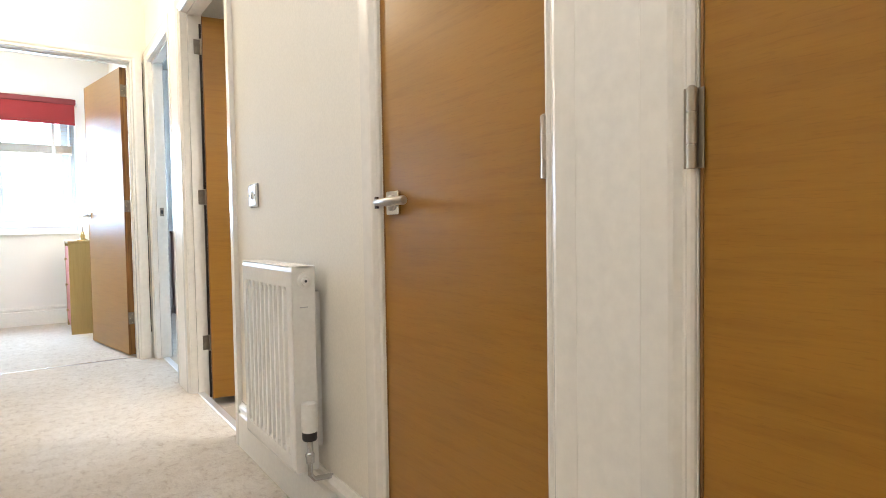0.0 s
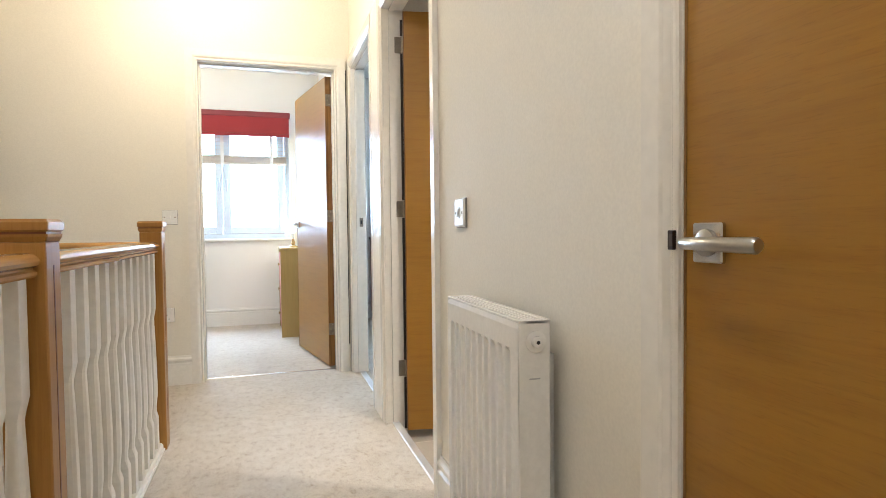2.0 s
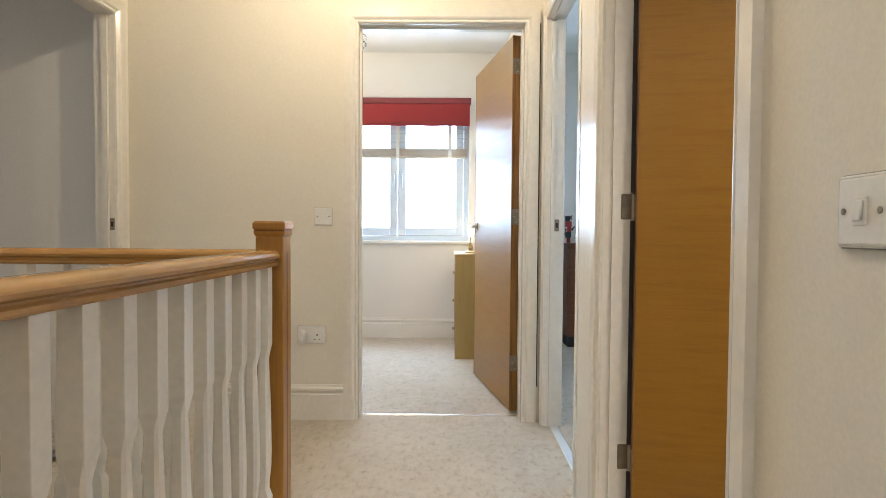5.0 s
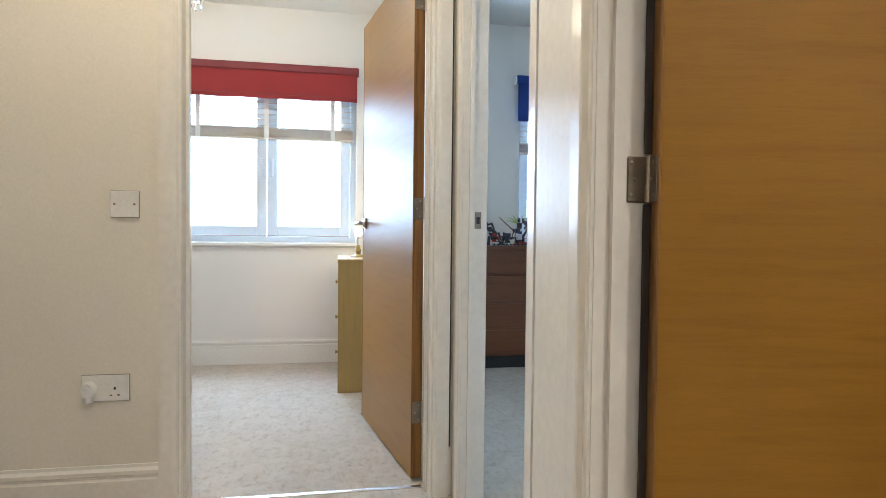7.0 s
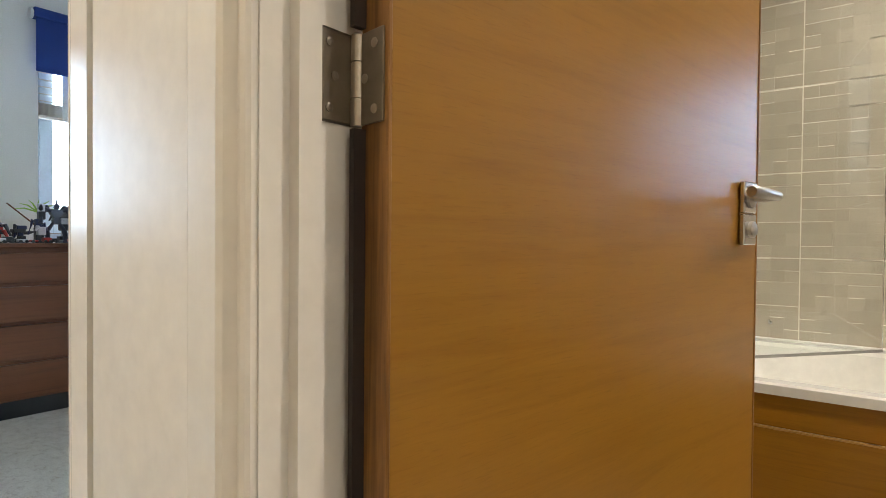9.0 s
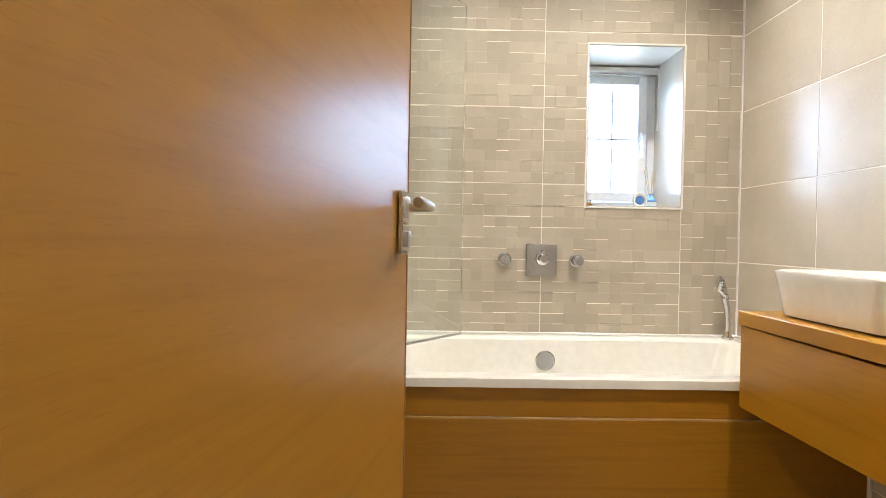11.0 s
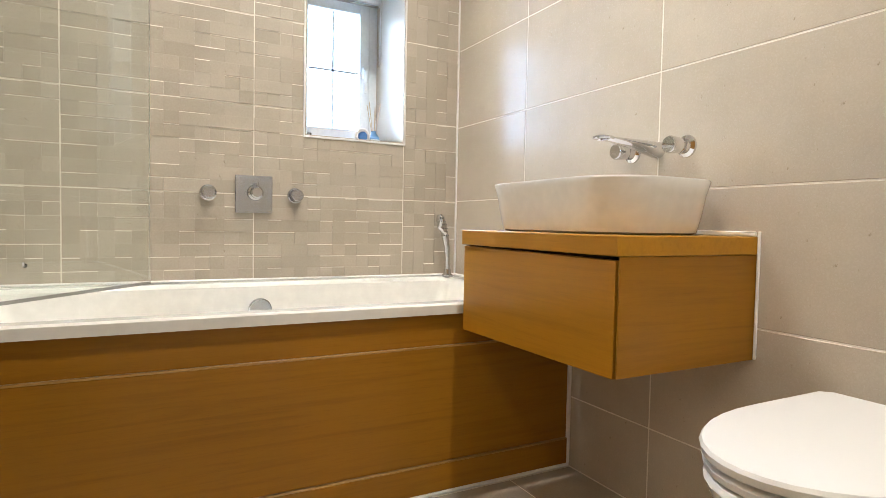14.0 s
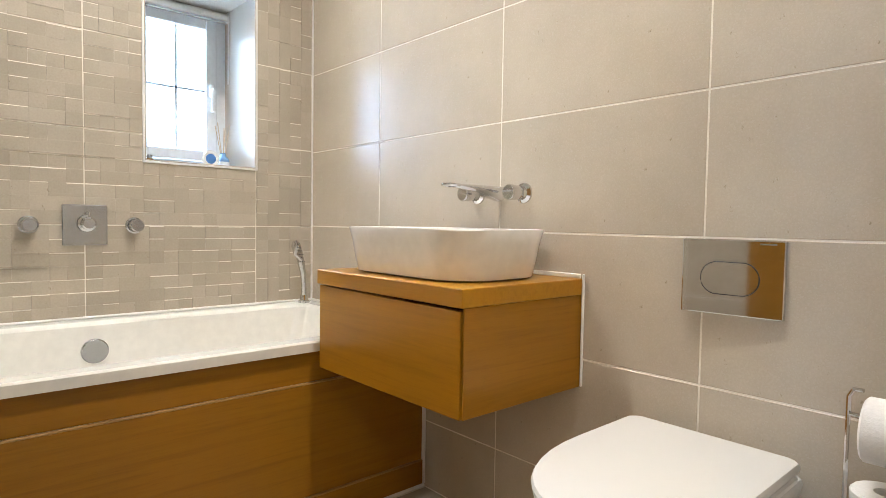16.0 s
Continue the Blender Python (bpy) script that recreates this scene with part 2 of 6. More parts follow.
def glass_material(name, color, rough):
    m, nt, b = nodes_of(name)
    b.inputs["Base Color"].default_value = (*color, 1)
    b.inputs["Transmission Weight"].default_value = 1.0
    b.inputs["Roughness"].default_value = rough
    b.inputs["IOR"].default_value = 1.45
    return m


GLASS = glass_material("clear_window_glass", (0.98, 1.0, 1.0), 0.0)
SCREEN_GLASS = glass_material("pale_green_screen_glass", (0.93, 0.97, 0.95), 0.0)
BULB = bpy.data.materials.new("lit_bulb")
BULB.use_nodes = True
BULB.node_tree.nodes["Principled BSDF"].inputs["Emission Color"].default_value = (1.0, 0.85, 0.65, 1)
BULB.node_tree.nodes["Principled BSDF"].inputs["Emission Strength"].default_value = 12.0


def plain(name, color, rough=0.5, metal=0.0):
    return surface(name, tuple(0.9 * c for c in color), color, rough, metal, big=8, fine=90, bumps=0.03)

# ---- mesh helpers ----


def box(bm, x0, y0, z0, x1, y1, z1, bevel=0.0, seg=1):
    v = bmesh.ops.create_cube(bm, size=1.0)["verts"]
    for p in v:
        p.co = Vector(((x0 + x1) / 2 + p.co.x * (x1 - x0), (y0 + y1) / 2 + p.co.y * (y1 - y0), (z0 + z1) / 2 + p.co.z * (z1 - z0)))
    if bevel:
        edges = {e for p in v for e in p.link_edges}
        bmesh.ops.bevel(bm, geom=list(edges), offset=bevel, segments=seg, affect="EDGES", profile=0.5)
    return v


def boxed(x0, y0, z0, x1, y1, z1, bevel=0.0, seg=1):
    bm = bmesh.new()
    box(bm, x0, y0, z0, x1, y1, z1, bevel, seg)
    return bm


def lathe(bm, profile, center=(0, 0, 0), axis="z", seg=20):
    """Turned shape: profile of (radius, height) along an axis from center."""
    rings = []
    c = Vector(center)
    for r, h in profile:
        ring = []
        for i in range(seg):
            a = 2 * math.pi * i / seg
            u, w = r * math.cos(a), r * math.sin(a)
            d = {"z": (u, w, h), "x": (h, u, w), "y": (w, h, u)}[axis]
            ring.append(bm.verts.new(c + Vector(d)))
        rings.append(ring)
    for a, b in zip(rings, rings[1:]):
        for i in range(seg):
            bm.faces.new((a[i], a[(i + 1) % seg], b[(i + 1) % seg], b[i]))
    bm.faces.new(rings[0][::-1])
    bm.faces.new(rings[-1])


def turned(profile, center=(0, 0, 0), axis="z", seg=20):
    bm = bmesh.new()
    lathe(bm, profile, center, axis, seg)
    return bm


def tube(bm, points, radius, seg=8):
    """A round bar along points; radius is one number or one a point."""
    pts = [Vector(p) for p in points]
    radii = radius if isinstance(radius, (list, tuple)) else [radius] * len(pts)
    rings = []
    up = Vector((0, 0, 1))
    for i, p in enumerate(pts):
        d = (pts[min(i + 1, len(pts) - 1)] - pts[max(i - 1, 0)]).normalized()
        side = d.cross(up if abs(d.z) < 0.95 else Vector((1, 0, 0))).normalized()
        top = side.cross(d)
        rings.append([bm.verts.new(p + radii[i] * (math.cos(2 * math.pi * k / seg) * side + math.sin(2 * math.pi * k / seg) * top)) for k in range(seg)])
    for a, b in zip(rings, rings[1:]):
        for i in range(seg):
            bm.faces.new((a[i], a[(i + 1) % seg], b[(i + 1) % seg], b[i]))
    bm.faces.new(rings[0][::-1])
    bm.faces.new(rings[-1])


def tubed(points, radius, seg=8):
    bm = bmesh.new()
    tube(bm, points, radius, seg)
    return bm


def loft(bm, rings, cap_first=True, cap_last=True):
    """Joins rings of equally many points."""
    made = [[bm.verts.new(p) for p in ring] for ring in rings]
    n = len(made[0])
    for a, b in zip(made, made[1:]):
        for i in range(n):
            bm.faces.new((a[i], a[(i + 1) % n], b[(i + 1) % n], b[i]))
    if cap_first:
        bm.faces.new(made[0][::-1])
    if cap_last:
        bm.faces.new(made[-1])


def rounded(cx, cy, w, d, r, z, seg=5):
    """The outline of a rounded rectangle, counter-clockwise."""
    pts = []
    for qx, qy, a0 in ((1, 1, 0), (-1, 1, 90), (-1, -1, 180), (1, -1, 270)):
        for k in range(seg + 1):
            a = radians(a0 + 90 * k / seg)
            pts.append((cx + qx * (w / 2 - r) + r * math.cos(a), cy + qy * (d / 2 - r) + r * math.sin(a), z))
    return pts


def sweep(bm, profile, start, end, out, up=(0, 0, 1)):
    """Extrudes a moulding's profile of (outwards, upwards) points from start to end."""
    s, e, o, u = Vector(start), Vector(end), Vector(out), Vector(up)
    loft(bm, [[p + o * a + u * b for a, b in profile] for p in (s, e)])


def finish(bm, name, material, smooth=False):
    bmesh.ops.recalc_face_normals(bm, faces=bm.faces)
    me = bpy.data.meshes.new(name)
    bm.to_mesh(me)
    bm.free()
    me.materials.append(material)
    if smooth:
        for p in me.polygons:
            p.use_smooth = True
        me.set_sharp_from_angle(angle=radians(38))
    return me


def solid(name, bm, material, label="", category="", kind="", group="", smooth=False):
    """A thing that is one mesh."""
    return tagged(new(name, finish(bm, name, material, smooth)), label, category, group, kind)


def thing(name, m, label, category, group="", kind=""):
    """An Empty at the base of a thing with parts."""
    ob = new(name)
    ob.empty_display_size = 0.05
    ob.matrix_world = m if isinstance(m, Matrix) else Matrix.Translation(m)
    return tagged(ob, label, category, group, kind)


def top_matrix(ob):
    while ob.parent:
        ob = ob.parent
    return ob.matrix_basis


def part(name, bm, material, parent, label="", local=False, smooth=False):
    """Links a bmesh as one mesh under a thing or a part; built in world places unless local."""
    if not local:
        bmesh.ops.transform(bm, matrix=top_matrix(parent).inverted(), verts=bm.verts)
    ob = new(name, finish(bm, name, material, smooth))
    ob.parent = parent
    return tagged(ob, label)


def piece(name, mesh, parent, place):
    """A repeat of a shared mesh under a thing, at a place in the thing's own space."""
    ob = new(name, mesh)
    ob.parent = parent
    ob.location = place
    return ob

# ---- the structure ----
XR, XB = 0.769, 0.848      # hall face and room face of the long wall
YE, YF = 4.54, 4.66        # end wall of the landing
YN = 6.90                  # outside wall, room face
XL = -1.40                 # left wall of the landing
BX, BY0, BY1 = 3.277, 1.70, 3.58   # bathroom: window wall, basin wall, far wall
BZ = -0.07                 # bathroom floor
HEAD = 2.068               # door heads


def cut_rects(a0, b0, a1, b1, holes):
    """A rectangle less its holes, as rectangles."""
    rects = [(a0, b0, a1, b1)]
    for h0, k0, h1, k1 in holes:
        out = []
        for p0, q0, p1, q1 in rects:
            if h1 <= p0 or h0 >= p1 or k1 <= q0 or k0 >= q1:
                out.append((p0, q0, p1, q1))
                continue
            if h0 > p0:
                out.append((p0, q0, h0, q1))
            if h1 < p1:
                out.append((h1, q0, p1, q1))
            m0, m1 = max(p0, h0), min(p1, h1)
            if k0 > q0:
                out.append((m0, q0, m1, k0))
            if k1 < q1:
                out.append((m0, k1, m1, q1))
        rects = out
    return rects


def wall_along_y(name, x0, x1, y0, y1, z0, z1, holes, material, label):
    bm = bmesh.new()
    for a0, b0, a1, b1 in cut_rects(y0, z0, y1, z1, holes):
        box(bm, x0, a0, b0, x1, a1, b1)
    return solid(name, bm, material, label, "wall", "structure")


def wall_along_x(name, y0, y1, x0, x1, z0, z1, holes, material, label):
    bm = bmesh.new()
    for a0, b0, a1, b1 in cut_rects(x0, z0, x1, z1, holes):
        box(bm, a0, y0, b0, a1, y1, b1)
    return solid(name, bm, material, label, "wall", "structure")


D0 = (-0.45, 0.420)        # door openings along the right-hand wall
D1 = (0.677, 1.222)
DB = (2.51, 3.372)
D2 = (3.712, 4.468)
DE = (-0.200, 0.664)       # end door, along x
DL = (3.52, 4.415)         # door in the left wall
W1 = (-0.89, 0.455, 0.905, 2.12)
W2 = (1.74, 2.96, 0.905, 2.12)
WB = (1.973, 2.425, 1.12, 1.875)

wall_along_y("wall_east", XR, XB, -1.2, YN, -0.3, CEIL,
             [(D0[0], -0.05, D0[1], HEAD), (D1[0], -0.05, D1[1], HEAD), (DB[0], -0.3, DB[1], HEAD), (D2[0], -0.05, D2[1], HEAD)],
             PAINT, "cream painted wall with four doorways")
wall_along_x("wall_north", YE, YF, XL - 0.1, XR, -0.3, CEIL, [(DE[0], -0.05, DE[1], HEAD)], PAINT, "cream painted end wall with a doorway")
wall_along_y("wall_west", XL - 0.1, XL, -1.2, YE, -2.8, CEIL, [(DL[0], 0.0, DL[1], HEAD)], PAINT, "cream painted wall with a doorway")
wall_along_x("wall_south", -1.3, -1.2, XL - 0.1, XB, -2.8, CEIL, [], PAINT, "cream painted wall behind the landing")
wall_along_x("wall_outside_north", YN, YN + 0.30, -2.6, 4.2, -0.3, CEIL, [(W1[0], W1[2], W1[1], W1[3]), (W2[0], W2[2], W2[1], W2[3])],
             PAINT_WHITE, "white painted outside wall with two windows")
wall_along_y("wall_bedroom_west", -2.6, -2.5, YF, YN, -0.3, CEIL, [], PAINT_WHITE, "plain white bedroom wall")
wall_along_y("wall_second_bedroom_east", 4.1, 4.2, BY1 + 0.12, YN, -0.3, CEIL, [], PAINT_WHITE, "plain white bedroom wall")
wall_along_x("wall_between_bath_and_bedroom", BY1 + 0.008, BY1 + 0.12, XB, 4.2, -0.3, CEIL, [], PAINT_WHITE, "plain white bedroom wall")
wall_along_y("wall_bath_window", BX + 0.0035, BX + 0.46, BY0 - 0.1, BY1 + 0.008, -0.3, CEIL, [(WB[0], WB[2], WB[1], WB[3])], GROUT_AND_GLINT, "outside wall of the bathroom with a small deep window")
wall_along_x("wall_bath_south", BY0 - 0.12, BY0 - 0.0012, XB, BX + 0.008, -0.3, CEIL, [], GROUT_AND_GLINT, "bathroom wall behind basin and toilet")
for nm, x0, x1, y0, y1 in (("wall_side_room_south", -3.7, XL - 0.1, 2.2, 2.3), ("wall_side_room_north", -3.7, XL - 0.1, YE, YF)):
    solid(nm, boxed(x0, y0, -0.3, x1, y1, CEIL), PAINT_WHITE, "plain white wall of the side room", "wall", "structure")
# the opening is out of view and only there for the fill lamp
wall_along_y("wall_side_room_west", -3.7, -3.6, 2.3, YF, -0.3, CEIL, [(2.45, 0.95, 3.35, 2.05)], PAINT_WHITE, "plain white wall of the side room with an unseen opening added for the fill lamp")
# cupboards behind the two closed doors
solid("wall_cupboard_back", boxed(XB + 0.5, -1.2, -0.3, XB + 0.6, BY0 - 0.12, CEIL), PAINT_WHITE, "plain wall at the back of the cupboards", "wall", "structure")

bm = bmesh.new()
for x0, y0, x1, y1 in ((XL - 0.1, -1.3, XB, YE), (-2.6, YE, XB, YN + 0.3), (XB, -1.3, 4.2, YN + 0.3), (-3.7, 2.2, XL - 0.1, YE)):
    box(bm, x0, y0, CEIL, x1, y1, CEIL + 0.1)
solid("ceiling", bm, CEILING, "flat white painted ceiling", "ceiling", "structure")

bm = bmesh.new()
for x0, y0, x1, y1 in ((-0.315, -1.2, 0.80, YE), (XL, 3.37, -0.315, YE), (XL, -1.2, -0.315, 0.55), (-2.5, YE, 0.82, YN), (0.82, BY1 + 0.12, 4.1, YN), (-3.6, 2.3, XL, YE)):
    if x1 > x0:
        box(bm, x0, y0, -0.26, x1, y1, 0.0)
solid("floor", bm, CARPET, "oatmeal loop-pile fitted carpet with faint wear", "carpet", "structure")
solid("floor_stairwell", boxed(XL, -1.2, -2.85, -0.315, 3.37, -2.7), CARPET, "carpeted floor at the foot of the stairwell", "carpet", "structure")
solid("wall_stairwell", boxed(-0.39, 0.5, -2.7, -0.315, 3.37, -0.262), PAINT, "cream wall under the landing edge", "wall", "structure")
solid("wall_stairwell_end", boxed(XL, 3.372, -2.7, -0.315, 3.45, -0.262), PAINT, "cream wall under the landing edge", "wall", "structure")
solid("floor_bathroom", boxed(0.80, BY0 - 0.008, -0.26, BX + 0.008, BY1 + 0.008, BZ - 0.0012), GROUT_AND_GLINT, "grout bed of the bathroom floor", "floor", "structure")

# architraves, linings and skirtings
ARCH = [(-0.001, 0), (0.008, 0), (0.011, 0.003), (0.012, 0.008), (0.009, 0.012), (0.009, 0.016), (0.0165, 0.024), (0.0185, 0.031), (0.0185, 0.0718), (-0.001, 0.072)]


def frame_moulding(bm, u0, u1, head, face, out, axis):
    """Architrave round an opening: two legs and a mitred head. axis: which way the opening runs."""
    o = Vector(out)

    def at(u, z):
        return Vector((face, u, z)) if axis == "y" else Vector((u, face, z))
    run = Vector((0, 1, 0)) if axis == "y" else Vector((1, 0, 0))
    for u, s in ((u0, -1), (u1, 1)):
        loft(bm, [[at(u, 0.0) + o * a + run * s * b for a, b in ARCH], [at(u, head) + o * a + run * s * b + Vector((0, 0, b)) for a, b in ARCH]])
    loft(bm, [[at(u0, head) + o * a - run * b + Vector((0, 0, b)) for a, b in ARCH], [at(u1, head) + o * a + run * b + Vector((0, 0, b)) for a, b in ARCH]])


def doorway_y(name, y0, y1, z0, hall=True, room=True, stop=None, depth=XB + 0.002):
    """Lining, stops and architraves of a doorway in the long wall."""
    bm = bmesh.new()
    for a, b in ((y0, y0 + 0.002), (y1 - 0.002, y1)):
        box(bm, XR - 0.002, a, z0, depth, b, HEAD)
    box(bm, XR - 0.002, y0, HEAD - 0.003, depth, y1, HEAD)
    if stop:
        s0, s1 = stop
        box(bm, s0, y0 + 0.002, z0, s1, y0 + 0.014, HEAD - 0.003)
        box(bm, s0, y1 - 0.014, z0, s1, y1 - 0.002, HEAD - 0.003)
        box(bm, s0, y0 + 0.014, HEAD - 0.015, s1, y1 - 0.014, HEAD - 0.003)
    if hall:
        frame_moulding(bm, y0, y1, HEAD, XR, (-1, 0, 0), "y")
    if room:
        frame_moulding(bm, y0, y1, HEAD, XB, (1, 0, 0), "y")
    return solid(name, bm, GLOSS, "white gloss-painted door lining and architrave", "door frame", "structure")


doorway_y("trim_door_near", D0[0], D0[1], 0.0, room=False)
doorway_y("trim_door_cupboard", D1[0], D1[1], 0.0, room=False)
doorway_y("trim_door_bathroom", DB[0], DB[1], BZ, room=False, stop=(0.795, 0.818), depth=0.868)
doorway_y("trim_door_second_bedroom", D2[0], D2[1], 0.0, stop=(0.790, 0.806))
bm = bmesh.new()
for a, b in ((DE[0], DE[0] + 0.002), (DE[1] - 0.002, DE[1])):
    box(bm, a, YE - 0.002, 0, b, YF + 0.002, HEAD)
box(bm, DE[0], YE - 0.002, HEAD - 0.003, DE[1], YF + 0.002, HEAD)
box(bm, DE[0] + 0.002, 4.585, 0, DE[0] + 0.014, 4.61, HEAD - 0.003)
box(bm, DE[1] - 0.014, 4.585, 0, DE[1] - 0.002, 4.61, HEAD - 0.003)
box(bm, DE[0] + 0.014, 4.585, HEAD - 0.015, DE[1] - 0.014, 4.61, HEAD - 0.003)
frame_moulding(bm, DE[0], DE[1], HEAD, YE, (0, -1, 0), "x")
frame_moulding(bm, DE[0], DE[1], HEAD, YF, (0, 1, 0), "x")
solid("trim_door_bedroom", bm, GLOSS, "white gloss-painted door lining and architrave", "door frame", "structure")
bm = bmesh.new()
for a, b in ((DL[0], DL[0] + 0.002), (DL[1] - 0.002, DL[1])):
    box(bm, XL - 0.102, a, 0, XL + 0.002, b, HEAD)
box(bm, XL - 0.102, DL[0], HEAD - 0.003, XL + 0.002, DL[1], HEAD)
box(bm, XL - 0.06, DL[1] - 0.014, 0, XL - 0.03, DL[1] - 0.002, HEAD - 0.003)
frame_moulding(bm, DL[0], DL[1], HEAD, XL, (1, 0, 0), "y")
solid("trim_door_side_room", bm, GLOSS, "white gloss-painted door lining and architrave", "door frame", "structure")

for y0, y1 in ((DB[1] + 0.0722, D2[0] - 0.086), (D0[1] + 0.0722, D1[0] - 0.0722)):
    solid("trim_board_between_doors", boxed(XR - 0.0184, y0, 0.0, XR - 0.0005, y1, HEAD + 0.07), BOARD, "white painted board between two door frames", "panel board", "structure")

SKIRT = [(0, 0), (0.018, 0), (0.018, 0.134), (0.010, 0.140), (0.010, 0.147), (0.017, 0.153), (0.017, 0.166), (0.008, 0.175), (0.006, 0.185), (0, 0.185)]


def skirting(name, start, end, out):
    bm = bmesh.new()
    sweep(bm, SKIRT, start, end, out)
    return solid(name, bm, SATIN, "white moulded skirting board", "skirting board", "structure")


for a, b in ((-1.2, D0[0] - 0.072), (D1[1] + 0.072, DB[0] - 0.072)):
    skirting("baseboard", (XR, a, 0), (XR, b, 0), (-1, 0, 0))
skirting("baseboard", (XL, YE, 0), (DE[0] - 0.072, YE, 0), (0, -1, 0))
skirting("baseboard", (-2.5, YN, 0), (XR, YN, 0), (0, -1, 0))
skirting("baseboard", (XR, YF + 0.01, 0), (XR, YN, 0), (-1, 0, 0))
skirting("baseboard", (XB, YN, 0), (4.1, YN, 0), (0, -1, 0))
skirting("baseboard", (XL, DL[1] + 0.072, 0), (XL, YE, 0), (1, 0, 0))
skirting("baseboard", (-3.6, 2.3, 0), (-3.6, YE, 0), (1, 0, 0))

# dark strip in place of the shade where the two architraves meet
solid("trim_corner_shade_strip", boxed(0.7385, 4.5305, 0.186, 0.7425, 4.5385, HEAD), GAP_SHADE, "dark strip painted as the shade between two door architraves", "crack", "structure")

# thresholds
solid("trim_threshold_bathroom", boxed(0.790, DB[0] + 0.003, -0.06, 0.828, DB[1] - 0.003, 0.006, 0.004), ALUMINIUM, "bright metal strip at the edge of the carpet", "threshold strip", "structure")
solid("trim_threshold_bedroom", boxed(DE[0] + 0.003, 4.616, -0.01, DE[1] - 0.003, 4.636, 0.004, 0.002), CHROME_SATIN, "bright metal strip between two carpets", "threshold strip", "structure")
solid("trim_threshold_second_bedroom", boxed(0.80, D2[0] + 0.003, -0.01, 0.84, D2[1] - 0.003, 0.006, 0.003), ALUMINIUM, "bright metal strip between two carpets", "threshold strip", "structure")
solid("trim_threshold_side_room", boxed(XL - 0.06, DL[0] + 0.003, -0.01, XL - 0.03, DL[1] - 0.003, 0.006, 0.003), CHROME_SATIN, "metal strip between two carpets", "threshold strip", "structure")

# ---- doors ----


def lever(parent, u, z, side, towards, plate=False):
    """A lever handle on a square rose, on the face at y = side of the leaf (outwards is its sign); towards: which way the lever points."""
    s = 1 if side >= 0 else -1
    y0 = side
    h = part("lever_handle", tubed([(u, y0, z), (u, y0 + s * 0.030, z), (u, y0 + s * 0.046, z), (u + towards * 0.010, y0 + s * 0.054, z), (u + towards * 0.05, y0 + s * 0.057, z),
                                    (u + towards * 0.130, y0 + s * 0.058, z), (u + towards * 0.134, y0 + s * 0.058, z)], [0.008, 0.008, 0.0078, 0.0078, 0.0085, 0.0100, 0.0075], 14), STEEL, parent, "satin steel lever handle", True, True)
    part("rose", boxed(u - 0.027, min(y0, y0 + s * 0.009), z - 0.027, u + 0.027, max(y0, y0 + s * 0.009), z + 0.027, 0.002), CHROME, h, "polished square rose", True)
    part("collar", turned([(0.019, s * 0.009), (0.018, s * 0.013), (0.013, s * 0.015)], (u, y0, z), "y", 20), STEEL, h, "", True, True)
    if plate:
        part("lock_rose", boxed(u - 0.027, min(y0, y0 + s * 0.009), z - 0.0815, u + 0.027, max(y0, y0 + s * 0.009), z - 0.0285, 0.002), CHROME, h, "", True)
        bm = turned([(0.014, 0), (0.014, 0.006), (0.011, 0.008)], (u, y0 + s * 0.009, z - 0.055), "y", 16) if s > 0 else turned([(0.014, 0), (0.014, -0.006), (0.011, -0.008)], (u, y0 - 0.009, z - 0.055), "y", 16)
        part("turn_button", bm, STEEL, h, "", True, True)
    return h


def hinge(parent, place, leaf_a, leaf_b, height=0.1):
    """A butt hinge: barrel with knuckles and two leaves, given as boxes."""
    x, y, z = place
    r = 0.0065
    prof = [(r, -height / 2), (r, -height * 0.21), (r * 0.8, -height * 0.205), (r * 0.8, -height * 0.195), (r, -height * 0.19), (r, height * 0.19),
            (r * 0.8, height * 0.195), (r * 0.8, height * 0.205), (r, height * 0.21), (r, height / 2), (r * 0.5, height / 2 + 0.003)]
    h = part("hinge", turned(prof, (x, y, z), "z", 14), BARREL, parent, "dull steel butt hinge", True, True)
    for lf in (leaf_a, leaf_b):
        if lf:
            bm = boxed(lf[0], lf[1], z - height / 2, lf[2], lf[3], z + height / 2, 0.0006)
            part("hinge_plate", bm, HINGE, h, "", True)
            if lf[3] - lf[1] > 0.03:
                for k, dy in ((-0.028, 0.012), (0.0, 0.026), (0.028, 0.012)):
                    part("screw", turned([(0.0042, 0), (0.0042, -0.0012), (0.002, -0.0018)], (lf[0], lf[1] + dy, z + k * height / 0.08), "x", 10), BARREL, h, "", True)
    return h


LEAF_W, LEAF_H = 0.852, 2.043


def door_leaf(name, m, thick, label, width=LEAF_W, gap=0.0, height=LEAF_H):
    """A flush oak leaf: hinge edge at the origin, running along x; thick is the span of its y."""
    d = thing(name, m, label, "door", "", "structure")
    y0, y1 = thick
    part("leaf", boxed(gap + 0.004, y0 + 0.0015, 0.012, width - 0.004, y1 - 0.0015, 0.012 + height, 0.001), OAK_H, d, "", True)
    for u0, u1 in ((gap, gap + 0.004), (width - 0.004, width)):
        part("lipping", boxed(u0, y0, 0.012, u1, y1, 0.012 + height, 0.0008), EDGE_OAK, d, "dark oak edge lipping", True)
    return d


# bathroom door, open into the bathroom
BATH_W = 0.830
pin_x, pin_y, turn = 0.864, 3.364, -10.2
lift = 0.028
d = door_leaf("door_bathroom", pose(pin_x, pin_y, BZ + lift, 0, 0, turn), (-0.043, -0.003), "flush oak bathroom door standing open inwards", BATH_W, 0.002, LEAF_H + 0.06 - lift)
